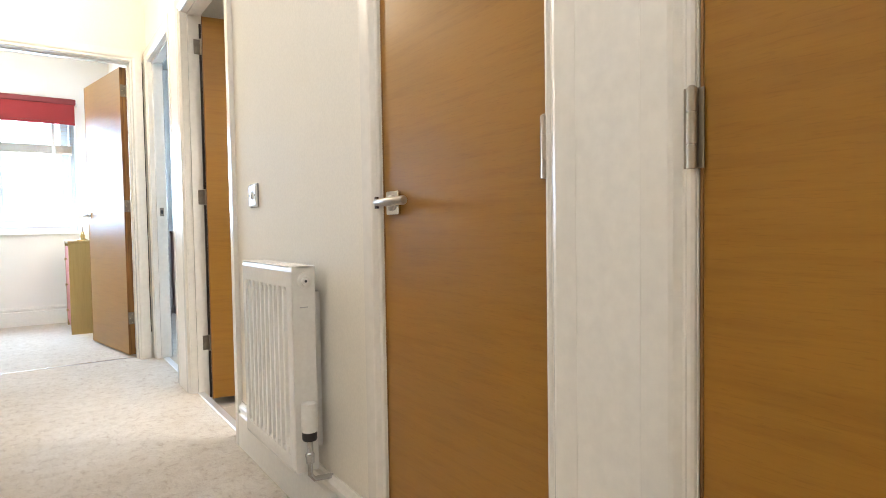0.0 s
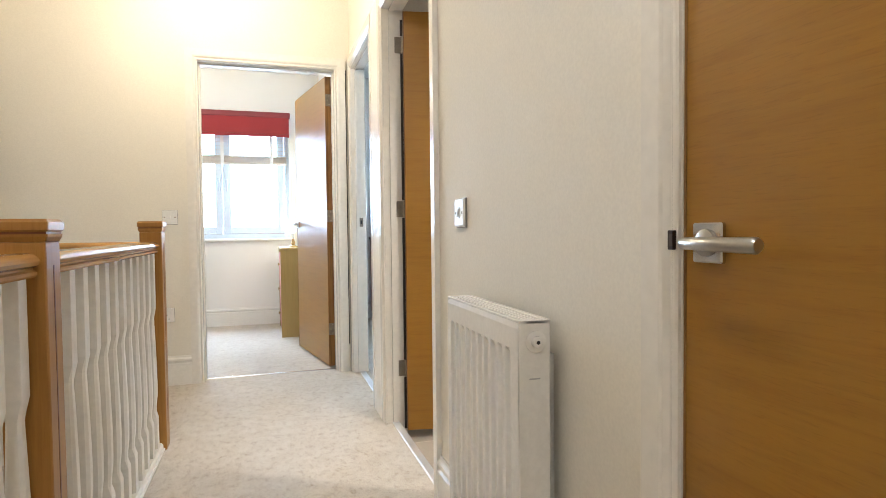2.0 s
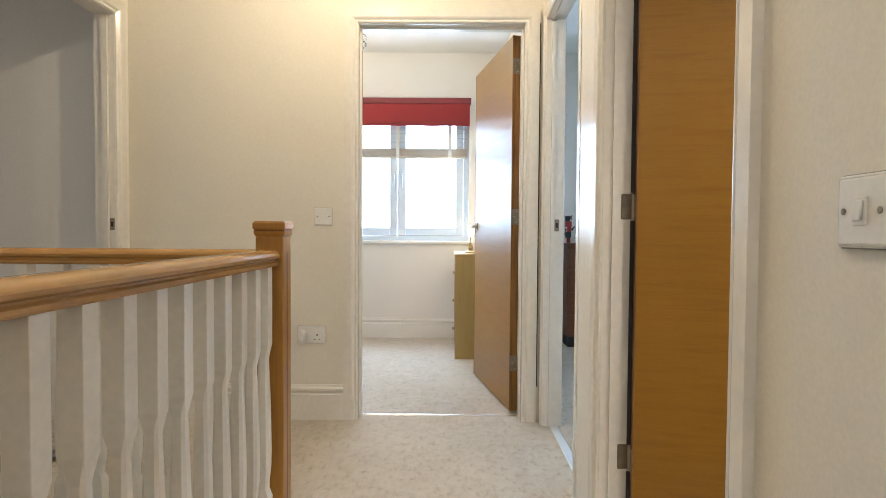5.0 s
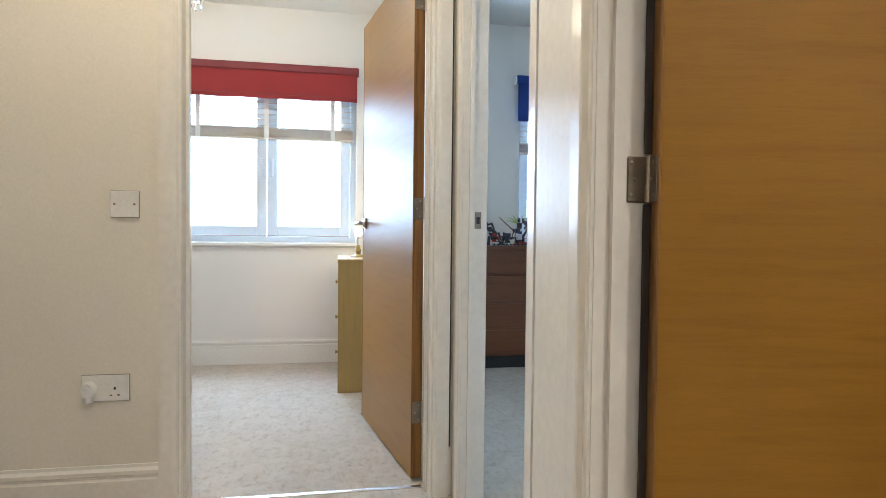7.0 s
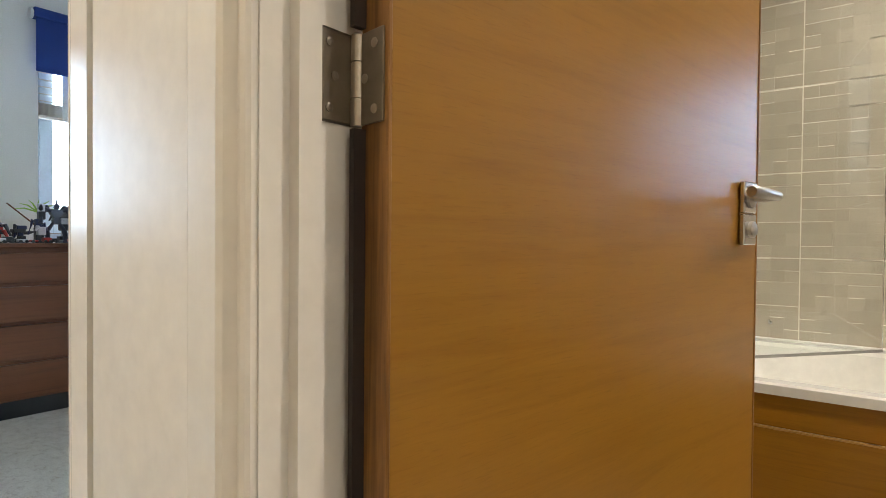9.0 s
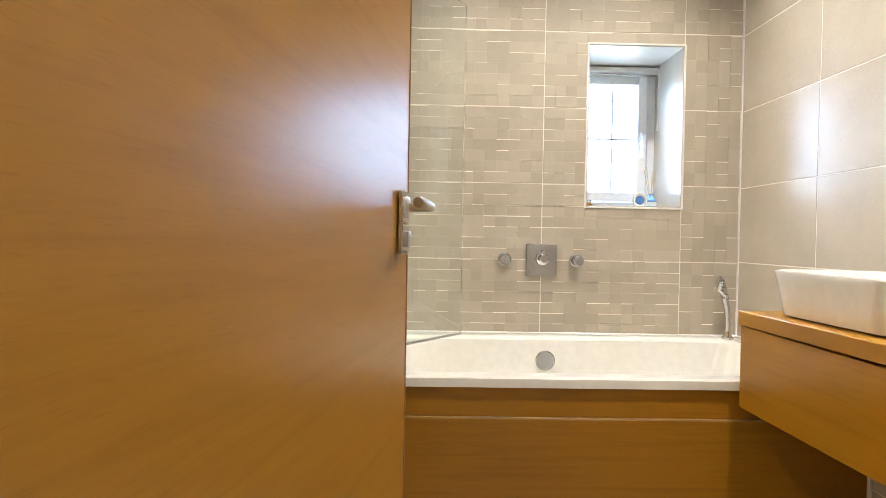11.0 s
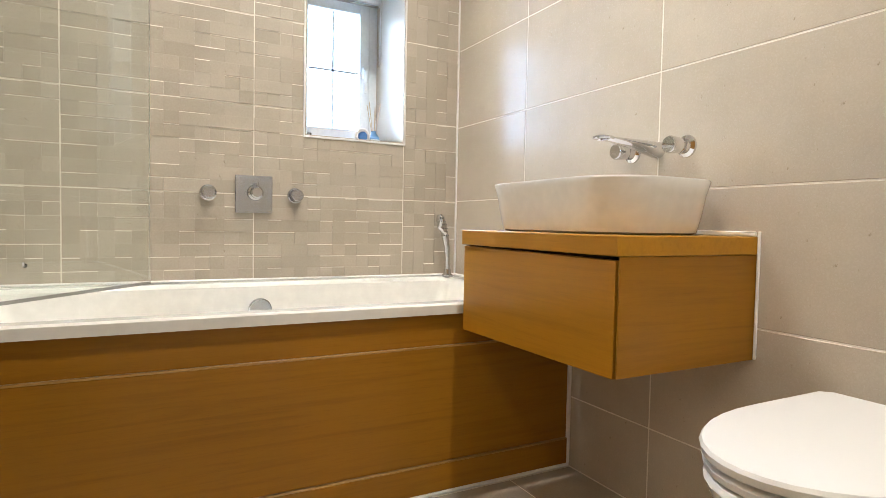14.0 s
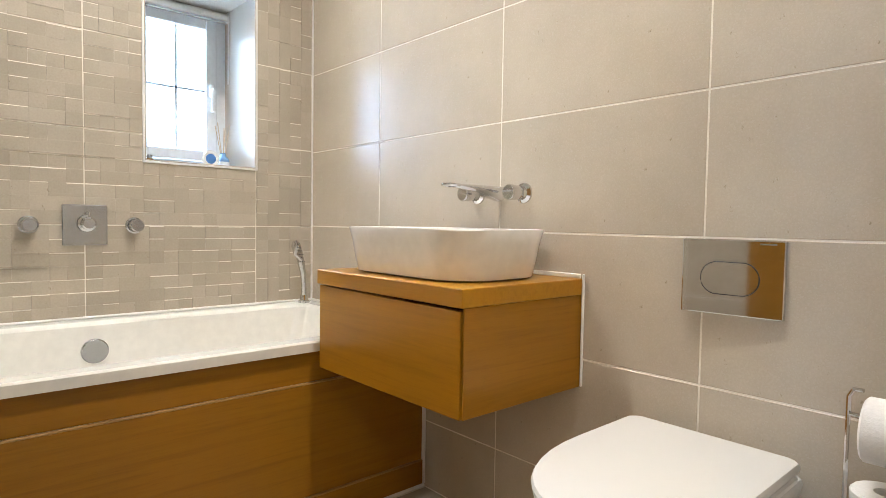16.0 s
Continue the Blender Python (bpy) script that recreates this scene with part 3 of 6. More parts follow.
lever(d, BATH_W - 0.058, 1.015 - BZ - lift, -0.043, -1, True)
for z in (0.275, 1.078, 1.892):
    hz = z - BZ - lift
    hinge(d, (0, 0.0, hz), (-0.0005, -0.038, 0.0018, -0.004), None, 0.08)
# dark strips added between the hinges to paint the gap's shade
stops = [0.012] + [v - BZ - lift + d_ for v in (0.275, 1.078, 1.892) for d_ in (-0.044, 0.044)] + [0.012 + LEAF_H]
for z0, z1 in zip(stops[::2], stops[1::2]):
    part("hinge_gap_shade", boxed(-0.011, -0.011, z0, 0.0012, -0.004, z1), GAP_SHADE, d, "dark strip standing for the shade in the hinge gap", True)
# fixed plates of those hinges, on the jamb
for z in (0.275, 1.078, 1.892):
    h = thing("jamb_hinge_plate", (0.845, DB[1] - 0.002, z), "dull steel hinge plate screwed to a white jamb", "hinge", "hinge plates")
    part("plate", boxed(0.826, DB[1] - 0.0045, z - 0.04, 0.862, DB[1] - 0.002, z + 0.04, 0.002), HINGE, h)
    for k, dx in ((-0.028, 0.008), (0.0, 0.014), (0.028, 0.008)):
        part("screw", turned([(0.0042, 0), (0.0042, -0.001), (0.002, -0.0016)], (0.826 + dx, DB[1] - 0.0045, z + k), "y", 10), HINGE, h)

# end bedroom door, open into the bedroom
d = door_leaf("door_bedroom", pose(0.660, 4.684, 0, 0, 0, 100.9), (0.003, 0.047), "flush oak bedroom door standing open inwards")
lever(d, LEAF_W - 0.062, 1.03, 0.047, -1)
for z in (0.275, 1.078, 1.892):
    hinge(d, (0, 0, z), (-0.003, 0.006, -0.0005, 0.044), None, 0.085)

# closed cupboard door with its hinges on the landing side
CUP_W = D1[1] - D1[0] - 0.007
d = door_leaf("door_cupboard", pose(XR - 0.002, D1[0] + 0.0035, 0, 0, 0, 90), (0.0, 0.044), "closed narrow flush oak cupboard door", CUP_W)
lever(d, CUP_W - 0.055, 0.951, 0.044, -1)
d.matrix_world = pose(XR + 0.042, D1[0] + 0.0035, 0, 0, 0, 90)
for z in (0.24, 1.02, 1.87):
    hinge(d, (-0.002, 0.050, z), (0.0, 0.0445, 0.012, 0.0475), None, 0.1)
part("latch_plate", boxed(CUP_W - 0.002, 0.008, 0.92, CUP_W + 0.0015, 0.038, 1.01), HINGE, d, "", True)
k = thing("latch_keep", (XR - 0.011, D1[1] + 0.006, 0.954), "small dark bronze latch keep on a white architrave", "strike plate", "strike plates")
part("keep_plate", boxed(XR - 0.0185, D1[1] - 0.001, 0.940, XR - 0.0122, D1[1] + 0.011, 0.968, 0.001), plain("dark_bronze", (0.06, 0.04, 0.03), 0.4, 0.8), k)
part("keep_lip", boxed(XR - 0.020, D1[1] - 0.001, 0.945, XR - 0.0185, D1[1] + 0.005, 0.963), plain("dark_bronze_lip", (0.10, 0.07, 0.05), 0.35, 0.8), k)

# closed wide door beside it
d = door_leaf("door_near", pose(XR + 0.042, D0[0] + 0.0035, 0, 0, 0, 90), (0.0, 0.044), "closed flush oak door", D0[1] - D0[0] - 0.007)
for z in (0.24, 1.012, 1.87):
    hinge(d, (D0[1] - D0[0] - 0.001, 0.052, z), (D0[1] - D0[0] - 0.014, 0.0445, D0[1] - D0[0] - 0.005, 0.0475), (D0[1] - D0[0] + 0.003, 0.0530, D0[1] - D0[0] + 0.009, 0.0545), 0.1)
lever(d, 0.06, 1.0, 0.044, 1)

# strike plates in the jambs
for (x0, y0, x1, y1, z), lab in (((0.812, D2[1] - 0.0045, 0.836, D2[1] - 0.002, 1.03), "second bedroom"), ((XL - 0.028, DL[1] - 0.0045, XL - 0.004, DL[1] - 0.002, 1.02), "side room")):
    h = thing("strike_plate", ((x0 + x1) / 2, y0, z), "small steel strike plate let into a white jamb", "strike plate", "strike plates")
    part("plate", boxed(x0, y0, z - 0.03, x1, y1, z + 0.03, 0.001), HINGE, h)
    part("keep", boxed(x0 + 0.006, y0 - 0.0012, z - 0.012, x1 - 0.006, y0, z + 0.012), BLACK, h, "dark latch hole")

# ---- windows ----


def window(name, x0, x1, z0, z1, y, lights, label):
    """A plastic casement window in an opening of the outside wall, with sill and lever handles."""
    w = thing(name, ((x0 + x1) / 2, y, z0), label, "window", "", "structure")
    bm = bmesh.new()
    f = 0.045
    box(bm, x0, y, z0, x0 + f, y + 0.07, z1)
    box(bm, x1 - f, y, z0, x1, y + 0.07, z1)
    box(bm, x0 + f, y, z0, x1 - f, y + 0.07, z0 + f)
    box(bm, x0 + f, y, z1 - f, x1 - f, y + 0.07, z1)
    part("window_frame", bm, UPVC_SHADED, w)
    n = lights
    step = (x1 - x0 - 2 * f) / n
    for i in range(n):
        a, b = x0 + f + i * step, x0 + f + (i + 1) * step
        s = 0.072
        bm = bmesh.new()
        c, dd, e, g = a + 0.004, b - 0.004, z0 + f + 0.004, z1 - f - 0.004
        for r in ((c, e, c + s, g), (dd - s, e, dd, g), (c + s, e, dd - s, e + s), (c + s, g - s, dd - s, g)):
            box(bm, r[0], y - 0.012, r[1], r[2], y + 0.05, r[3], 0.003)
        sash = part("sash", bm, UPVC_SHADED, w)
        pane = part("pane", boxed(c + s, y + 0.016, e + s, dd - s, y + 0.022, g - s), GLASS, sash)
        pane.visible_shadow = False
        hx = dd - s / 2 if i % 2 == 0 else c + s / 2
        hz = z0 + (z1 - z0) * 0.50
        bm = boxed(hx - 0.012, y - 0.022, hz - 0.03, hx + 0.012, y - 0.012, hz + 0.03, 0.003)
        hd = part("handle", bm, UPVC_SHADED, sash, "white lever handle")
        bm = boxed(hx - 0.009, y - 0.046, hz - 0.11, hx + 0.009, y - 0.030, hz + 0.012, 0.004)
        box(bm, hx - 0.008, y - 0.032, hz - 0.008, hx + 0.008, y - 0.02, hz + 0.008)
        part("handle_grip", bm, UPVC_SHADED, hd.parent)
    part("window_sill", boxed(x0 - 0.04, YN - 0.035, z0 - 0.028, x1 + 0.04, YN - 0.0005, z0 - 0.002, 0.005), SATIN, w)
    part("sill_board", boxed(x0 + 0.001, YN, z0 - 0.012, x1 - 0.001, y, z0 - 0.0005), SATIN, w)
    return w


window("window_bedroom", W1[0], W1[1], W1[2], W1[3], 7.05, 2, "white plastic casement window with two lights and bright sky")
window("window_second_bedroom", W2[0], W2[1], W2[2], W2[3], 7.05, 2, "white plastic casement window with bright sky")


def roller_blind(name, x0, x1, ztop, zbot, fabric, dark, label, wavy):
    b = thing(name, ((x0 + x1) / 2, YN, ztop), label, "roller blind")
    part("cassette", boxed(x0, YN - 0.075, ztop - 0.055, x1, YN - 0.001, ztop, 0.008, 2), dark, b)
    for a in (x0, x1):
        part("end_cap", turned([(0.032, 0), (0.032, 0.012), (0.026, 0.016)], (a - 0.014 if a == x0 else a + 0.0, YN - 0.04, ztop - 0.035), "x", 16), PLASTIC, b, "white plastic end cap", False, True)
    bm = bmesh.new()
    n = 48
    rows = []
    for i in range(n + 1):
        u = i / n
        x = x0 + 0.012 + (x1 - x0 - 0.024) * u
        zb = zbot + (0.005 * abs(math.sin(u * math.pi * 4)) if wavy else 0)
        rows.append([bm.verts.new((x, yy, z)) for yy in (YN - 0.062, YN - 0.058) for z in (ztop - 0.054, zb)])
    for a, c in zip(rows, rows[1:]):
        for i, j in ((0, 1), (1, 3), (3, 2), (2, 0)):
            bm.faces.new((a[i], a[j], c[j], c[i]))
    bm.faces.new((rows[0][0], rows[0][2], rows[0][3], rows[0][1]))
    bm.faces.new((rows[-1][0], rows[-1][1], rows[-1][3], rows[-1][2]))
    part("fabric", bm, fabric, b)
    part("hem_bar", boxed(x0 + 0.014, YN - 0.066, zbot + 0.030, x1 - 0.014, YN - 0.0625, zbot + 0.034), dark, b)
    return b


roller_blind("roller_blind", -0.87, 0.468, 2.213, 1.957, RED, RED_DARK, "dark red roller blind pulled a little way down", True)
roller_blind("roller_blind", 1.70, 3.00, 2.235, 1.877, BLUE, BLUE, "deep blue roller blind pulled a little way down", False)


def venetian_blind(x0, x1, ztop, zstack, label):
    """Slats drawn up into a stack, with a few open ones above, tapes and cords."""
    b = thing("venetian_blind", ((x0 + x1) / 2, 7.0, ztop), label, "venetian blind")
    part("head_rail", boxed(x0, 6.985, ztop - 0.04, x1, 7.03, ztop), SLAT, b)
    sl = finish(boxed(x0, -0.022, -0.0015, x1, 0.022, 0.0015), "slat", SLAT)
    for i in range(12):
        piece("slat", sl, b, (-(x0 + x1) / 2, 0.008, zstack + 0.006 * i - ztop))
    for i in range(9):
        o = piece("slat", sl, b, (-(x0 + x1) / 2, 0.008, zstack + 0.085 + 0.042 * i - ztop))
        o.rotation_euler = (radians(8), 0, 0)
    part("bottom_rail", boxed(x0, 6.985, zstack - 0.022, x1, 7.03, zstack - 0.004, 0.003), SLAT, b)
    for k in (0.12, 0.5, 0.88):
        x = x0 + (x1 - x0) * k
        part("tape", boxed(x - 0.016, 6.980, zstack - 0.024, x + 0.016, 6.9815, ztop - 0.04), PLASTIC, b, "white ladder tape")
    return b


venetian_blind(-0.86, 0.43, 2.11, 1.705, "pale wooden slatted blind drawn up behind the red blind")
venetian_blind(1.77, 2.93, 2.11, 1.66, "pale slatted blind drawn up behind the blue blind")
# wall across the street behind the bedroom windows
solid("backdrop_house", boxed(-30, 60, -6, 30, 64, 3.0), surface("brick_far", (0.30, 0.20, 0.15), (0.38, 0.27, 0.2), 0.9), "far brick terrace under a bright sky", "house", "structure")
solid("ground", boxed(-400, 8, -6.3, 400, 900, -6.0), surface("far_ground", (0.10, 0.11, 0.07), (0.14, 0.14, 0.10), 0.95, big=0.05), "open ground outside", "ground", "structure")

# ---- the landing: balustrade, radiator, fittings ----
BAL_X = -0.290
NEWEL_Y = 1.968


def newel(name, y, label, drop=0.0):
    n = thing(name, (BAL_X, y, 0), label, "newel post", "newel posts of the balustrade")
    h = 0.0445
    bm = boxed(BAL_X - h, y - h, -0.22, BAL_X + h, y + h, 0.976, 0.004, 2)
    part("post", bm, OAK_V, n)
    # no groove is cut: a dark raised strip paints its shade
    for dx in (-1, 1):
        part("flute_shade", boxed(BAL_X + dx * h - 0.0008, y - 0.0035, 0.10, BAL_X + dx * h + 0.0008, y + 0.0035, 0.925, 0.0005), DARK_WOOD, n, "dark strip standing for the shade of a routed flute")
    bm = bmesh.new()
    loft(bm, [rounded(BAL_X, y, w, w, 0.004, z, 2) for w, z in ((0.090, 0.976), (0.098, 0.986), (0.100, 0.992))])
    part("cap_moulding", bm, OAK_V, n)
    part("cap_joint", boxed(BAL_X - 0.047, y - 0.047, 0.991, BAL_X + 0.047, y + 0.047, 0.9975), DARK_WOOD, n, "dark line under the cap")
    bm = bmesh.new()
    loft(bm, [rounded(BAL_X, y, w, w, 0.004, z, 2) for w, z in ((0.097, 0.997), (0.104, 1.001), (0.104, 1.017), (0.094, 1.024))])
    part("cap", bm, OAK_V, n)
    n.location.z -= drop
    return n


for y, drop in ((0.62, 0.02), (NEWEL_Y, 0.02), (3.3885, 0.0)):
    newel("newel_post", y, "square oak newel post with a moulded flat cap", drop)

RAIL = [(-0.024, 0.0), (0.024, 0.0), (0.028, 0.005), (0.028, 0.012), (0.021, 0.016), (0.021, 0.020), (0.031, 0.025), (0.034, 0.033), (0.031, 0.041), (0.022, 0.048), (0.010, 0.051),
        (-0.010, 0.051), (-0.022, 0.048), (-0.031, 0.041), (-0.034, 0.033), (-0.031, 0.025), (-0.021, 0.020), (-0.021, 0.016), (-0.028, 0.012), (-0.028, 0.005)]


def baluster_mesh():
    """Square at both ends, with chamfered stops and a swelling, tapering middle."""
    bm = bmesh.new()
    s = 0.0205
    rings = []

    def sq(w, c, z):
        return [(w, -w + c, z), (w, w - c, z), (w - c, w, z), (-w + c, w, z), (-w, w - c, z), (-w, -w + c, z), (-w + c, -w, z), (w - c, -w, z)]
    for w, c, z in ((s, 0.001, 0.03), (s, 0.001, 0.165), (0.0145, 0.006, 0.195), (0.0150, 0.0062, 0.215), (0.0195, 0.008, 0.26), (0.0205, 0.0085, 0.31), (0.0195, 0.008, 0.40),
                    (0.0170, 0.007, 0.50), (0.0145, 0.006, 0.575), (0.0140, 0.0058, 0.60), (0.0160, 0.005, 0.615), (s, 0.001, 0.645), (s, 0.001, 0.886)):
        rings.append(sq(w, c, z))
    loft(bm, rings)
    return finish(bm, "baluster", SATIN)


BALUSTER = baluster_mesh()


def balustrade(name, start, end, along, label):
    """Handrail, base rail and balusters between two posts."""
    a, b = Vector(start), Vector(end)
    t = thing(name, a, label, "balustrade", "balustrades of the landing")
    out = (1, 0, 0) if along == "y" else (0, 1, 0)
    bm = bmesh.new()
    sweep(bm, RAIL, a + Vector((0, 0, 0.882)), b + Vector((0, 0, 0.882)), out)
    part("handrail", bm, OAK_Y if along == "y" else OAK_X, t, "moulded oak handrail", False, True)
    bm = bmesh.new()
    sweep(bm, [(-0.030, 0.001), (0.030, 0.001), (0.030, 0.022), (0.024, 0.032), (-0.024, 0.032), (-0.030, 0.022)], a, b, out)
    part("base_rail", bm, SATIN, t, "white base rail")
    n = round((b - a).length / 0.113)
    for i in range(n):
        piece("baluster", BALUSTER, t, (b - a) * ((i + 0.5) / n))
    return t


balustrade("balustrade", (BAL_X, NEWEL_Y + 0.0445, 0), (BAL_X, 3.344, 0), "y", "white shaped balusters under a moulded oak handrail")
balustrade("balustrade", (BAL_X, 0.665, 0), (BAL_X, NEWEL_Y - 0.0445, 0), "y", "white shaped balusters under a moulded oak handrail")
balustrade("balustrade", (XL + 0.001, 3.3885, 0), (BAL_X - 0.0445, 3.3885, 0), "x", "white shaped balusters under an oak handrail across the stairwell")
bm = bmesh.new()
sweep(bm, [(0, -0.24), (0.014, -0.24), (0.014, -0.002), (0.05, 0.004), (0.05, 0.010), (0, 0.010)], (BAL_X - 0.013, 0.662, -0.001), (BAL_X - 0.013, 3.347, -0.001), (1, 0, 0))
solid("trim_landing_edge", bm, SATIN, "white painted nosing along the landing edge", "nosing", "structure")


def radiator():
    y0, y1, z0, z1 = 1.565, 2.030, 0.20, 0.79
    xf, xk = 0.666, 0.735
    r = thing("radiator", (XR, (y0 + y1) / 2, 0), "white enamelled panel radiator on the wall", "radiator")
    # ribbed front panel
    bm = bmesh.new()
    n = 10
    prof = []
    step = (y1 - y0 - 0.06) / n
    y = y0 + 0.03
    prof.append((xf, y0 + 0.004))
    for i in range(n):
        prof += [(xf, y), (xf, y + step * 0.30), (xf + 0.010, y + step * 0.42), (xf + 0.010, y + step * 0.86), (xf, y + step * 0.98)]
        y += step
    prof.append((xf, y1 - 0.004))
    zs = (z0, z0 + 0.012, z0 + 0.045, z0 + 0.06, z1 - 0.075, z1 - 0.06, z1 - 0.016, z1 - 0.004)
    grid = []
    for z in zs:
        flat = z < z0 + 0.05 or z > z1 - 0.07
        lip = 0.003 if z in (zs[0], zs[-1]) else 0.0
        grid.append([bm.verts.new(((xf if flat else x) + lip, yy, z)) for x, yy in prof])
    for a, b in zip(grid, grid[1:]):
        for i in range(len(prof) - 1):
            bm.faces.new((a[i], a[i + 1], b[i + 1], b[i]))
    box(bm, xf + 0.012, y0 + 0.006, z0 + 0.01, xf + 0.016, y1 - 0.006, z1 - 0.01)
    part("front_panel", bm, ENAMEL, r, "ribbed white steel panel")
    for a, b in ((y0, y0 + 0.004), (y1 - 0.004, y1)):
        part("side_panel", boxed(xf + 0.0004, a, z0 + 0.002, xk, b, z1 - 0.001, 0.0018), ENAMEL, r)
    bm = bmesh.new()
    box(bm, xf + 0.002, y0, z1 - 0.005, xf + 0.014, y1, z1 + 0.001, 0.0015)
    box(bm, xk - 0.012, y0, z1 - 0.005, xk, y1, z1 + 0.001, 0.0015)
    for k in range(1, 4):
        xx = xf + 0.014 + (xk - xf - 0.026) * k / 4
        box(bm, xx - 0.0034, y0, z1 - 0.005, xx + 0.0034, y1, z1 + 0.0006, 0.001)
    for yy in (y0, y1 - 0.030):
        box(bm, xf + 0.012, yy, z1 - 0.0052, xk - 0.010, yy + 0.030, z1 + 0.0002)
    part("top_grille", bm, ENAMEL, r)
    # grey block that paints the radiator's inside as shaded
    part("inner_shade", boxed(xf + 0.016, y0 + 0.006, z0 + 0.02, xk - 0.006, y1 - 0.006, z1 - 0.06), plain("grey_inner_shade", (0.35, 0.34, 0.33)), r, "plain grey block standing for the shade inside")
    part("back_plate", boxed(xk, y0 + 0.05, z0 + 0.05, XR, y0 + 0.09, z1 - 0.08), ENAMEL, r)
    part("back_plate", boxed(xk, y1 - 0.09, z0 + 0.05, XR, y1 - 0.05, z1 - 0.08), ENAMEL, r)
    px = (xf + xk) / 2 + 0.002
    vp = part("vent_plug", turned([(0.012, 0), (0.012, -0.010), (0.0095, -0.012), (0.0095, -0.012)], (px, y0, z1 - 0.042), "y", 20), ENAMEL, r, "white blanking plug", False, True)
    part("plug_washer", turned([(0.022, 0), (0.022, -0.0025), (0.018, -0.004), (0.014, -0.004)], (px, y0, z1 - 0.042), "y", 24), ENAMEL, vp, "", False, True)
    part("hex_socket", turned([(0.0042, -0.0121), (0.0042, -0.0128)], (px, y0, z1 - 0.042), "y", 6), BLACK, vp, "dark hexagon socket")
    part("maker_mark", boxed((xf + xk) / 2 - 0.012, y0 - 0.0006, z1 - 0.118, (xf + xk) / 2 + 0.012, y0, z1 - 0.115), plain("grey_mark", (0.45, 0.45, 0.45)), r, "short grey printed line")
    vy = y0 - 0.018
    v = part("thermostat_valve", turned([(0.022, 0.325), (0.023, 0.335), (0.023, 0.395), (0.020, 0.405), (0.012, 0.408)], ((xf + xk) / 2, vy, 0), "z", 18), PLASTIC, r, "white thermostatic valve head", False, True)
    part("collar", turned([(0.019, 0.300), (0.021, 0.304), (0.021, 0.324), (0.018, 0.327)], ((xf + xk) / 2, vy, 0), "z", 18), BLACK, v, "black collar", False, True)
    bm = turned([(0.012, 0.235), (0.012, 0.262), (0.009, 0.265), (0.009, 0.300)], ((xf + xk) / 2, vy, 0), "z", 14)
    tube(bm, [((xf + xk) / 2, vy, 0.25), ((xf + xk) / 2, y0 + 0.01, 0.25)], 0.009, 10)
    tube(bm, [((xf + xk) / 2, vy, 0.24), ((xf + xk) / 2, vy, 0.20), ((xf + xk) / 2 + 0.012, vy, 0.185), (XR - 0.001, vy, 0.18)], 0.0075, 10)
    part("valve_body", bm, CHROME_SATIN, v, "chromed valve tail", False, True)
    return r


radiator()


# grey that paints a shadow outline round wall plates
EDGE_SHADE = plain("grey_edge_shade", (0.30, 0.28, 0.25), 0.6)


def switch_plate(name, m, w, h, label, category="light switch"):
    """A moulded plate on a wall: local x along the wall, local y out of it."""
    s = thing(name, m, label, category)
    # slightly larger grey slab added as the plate's shadow edge
    part("shadow_rim", boxed(-w / 2 - 0.0018, 0, -h / 2 - 0.0018, w / 2 + 0.0018, 0.004, h / 2 + 0.0018, 0.001), EDGE_SHADE, s, "grey rim standing for the shadow line round the plate", True)
    part("plate", boxed(-w / 2, 0.004, -h / 2, w / 2, 0.009, h / 2, 0.0022, 2), PLASTIC, s, "", True)
    return s


sw = switch_plate("light_switch", pose(-0.379, YE, 1.069, 0, 0, 180), 0.088, 0.088, "white single light switch on a cream wall")
part("rocker", boxed(-0.0055, 0.008, -0.011, 0.0055, 0.012, 0.011, 0.0015), PLASTIC, sw, "", True)
for u in (-0.031, 0.031):
    part("screw", turned([(0.004, 0.009), (0.004, 0.0098), (0.002, 0.0102)], (u, 0, 0), "y", 10), HINGE, sw, "", True)

so = switch_plate("power_socket", pose(-0.441, YE, 0.449, 0, 0, 180), 0.148, 0.088, "white double power socket on a cream wall", "power socket")
for u in (-0.036, 0.036):
    part("rocker", boxed(u + (0.020 if u > 0 else -0.020) - 0.006, 0.008, 0.008, u + (0.020 if u > 0 else -0.020) + 0.006, 0.011, 0.026, 0.001), PLASTIC, so, "", True)
for a, b, c, e in ((-0.003, -0.006, 0.003, 0.004), (-0.016, -0.026, -0.008, -0.022), (0.008, -0.026, 0.016, -0.022)):
    part("pin_hole", boxed(-0.030 + a, 0.0088, b, -0.030 + c, 0.0094, e), BLACK, so, "dark pin hole", True)
# plug-in air freshener
pf = thing("plug_in_freshener", pose(-0.441 - 0.046, YE - 0.0085, 0.449, 0, 0, 180), "small white plug-in air freshener in a socket", "air freshener")
bm = bmesh.new()
loft(bm, [[(0.0 + p[0], yy, p[1]) for p in [(sx * math.cos(k * math.pi / 8), sz * math.sin(k * math.pi / 8)) for k in range(16)]] for yy, sx, sz in ((0.0, 0.020, 0.026), (0.020, 0.022, 0.030), (0.032, 0.017, 0.024))])
part("body", bm, PLASTIC, pf, "", True, True)
part("bottle", turned([(0.012, -0.042), (0.014, -0.036), (0.014, -0.020), (0.009, -0.012)], (0.0, 0.016, 0), "z", 14), PLASTIC, pf, "", True, True)
part("dial", turned([(0.008, 0.032), (0.008, 0.035), (0.004, 0.036)], (0.0, 0, 0.006), "y", 12), PLASTIC, pf, "", True, True)

# light switch beside the bathroom door
hs = switch_plate("light_switch", pose(XR, 2.197, 1.023, 0, 0, 90), 0.086, 0.086, "glossy white light switch with a raised plate on a cream wall")
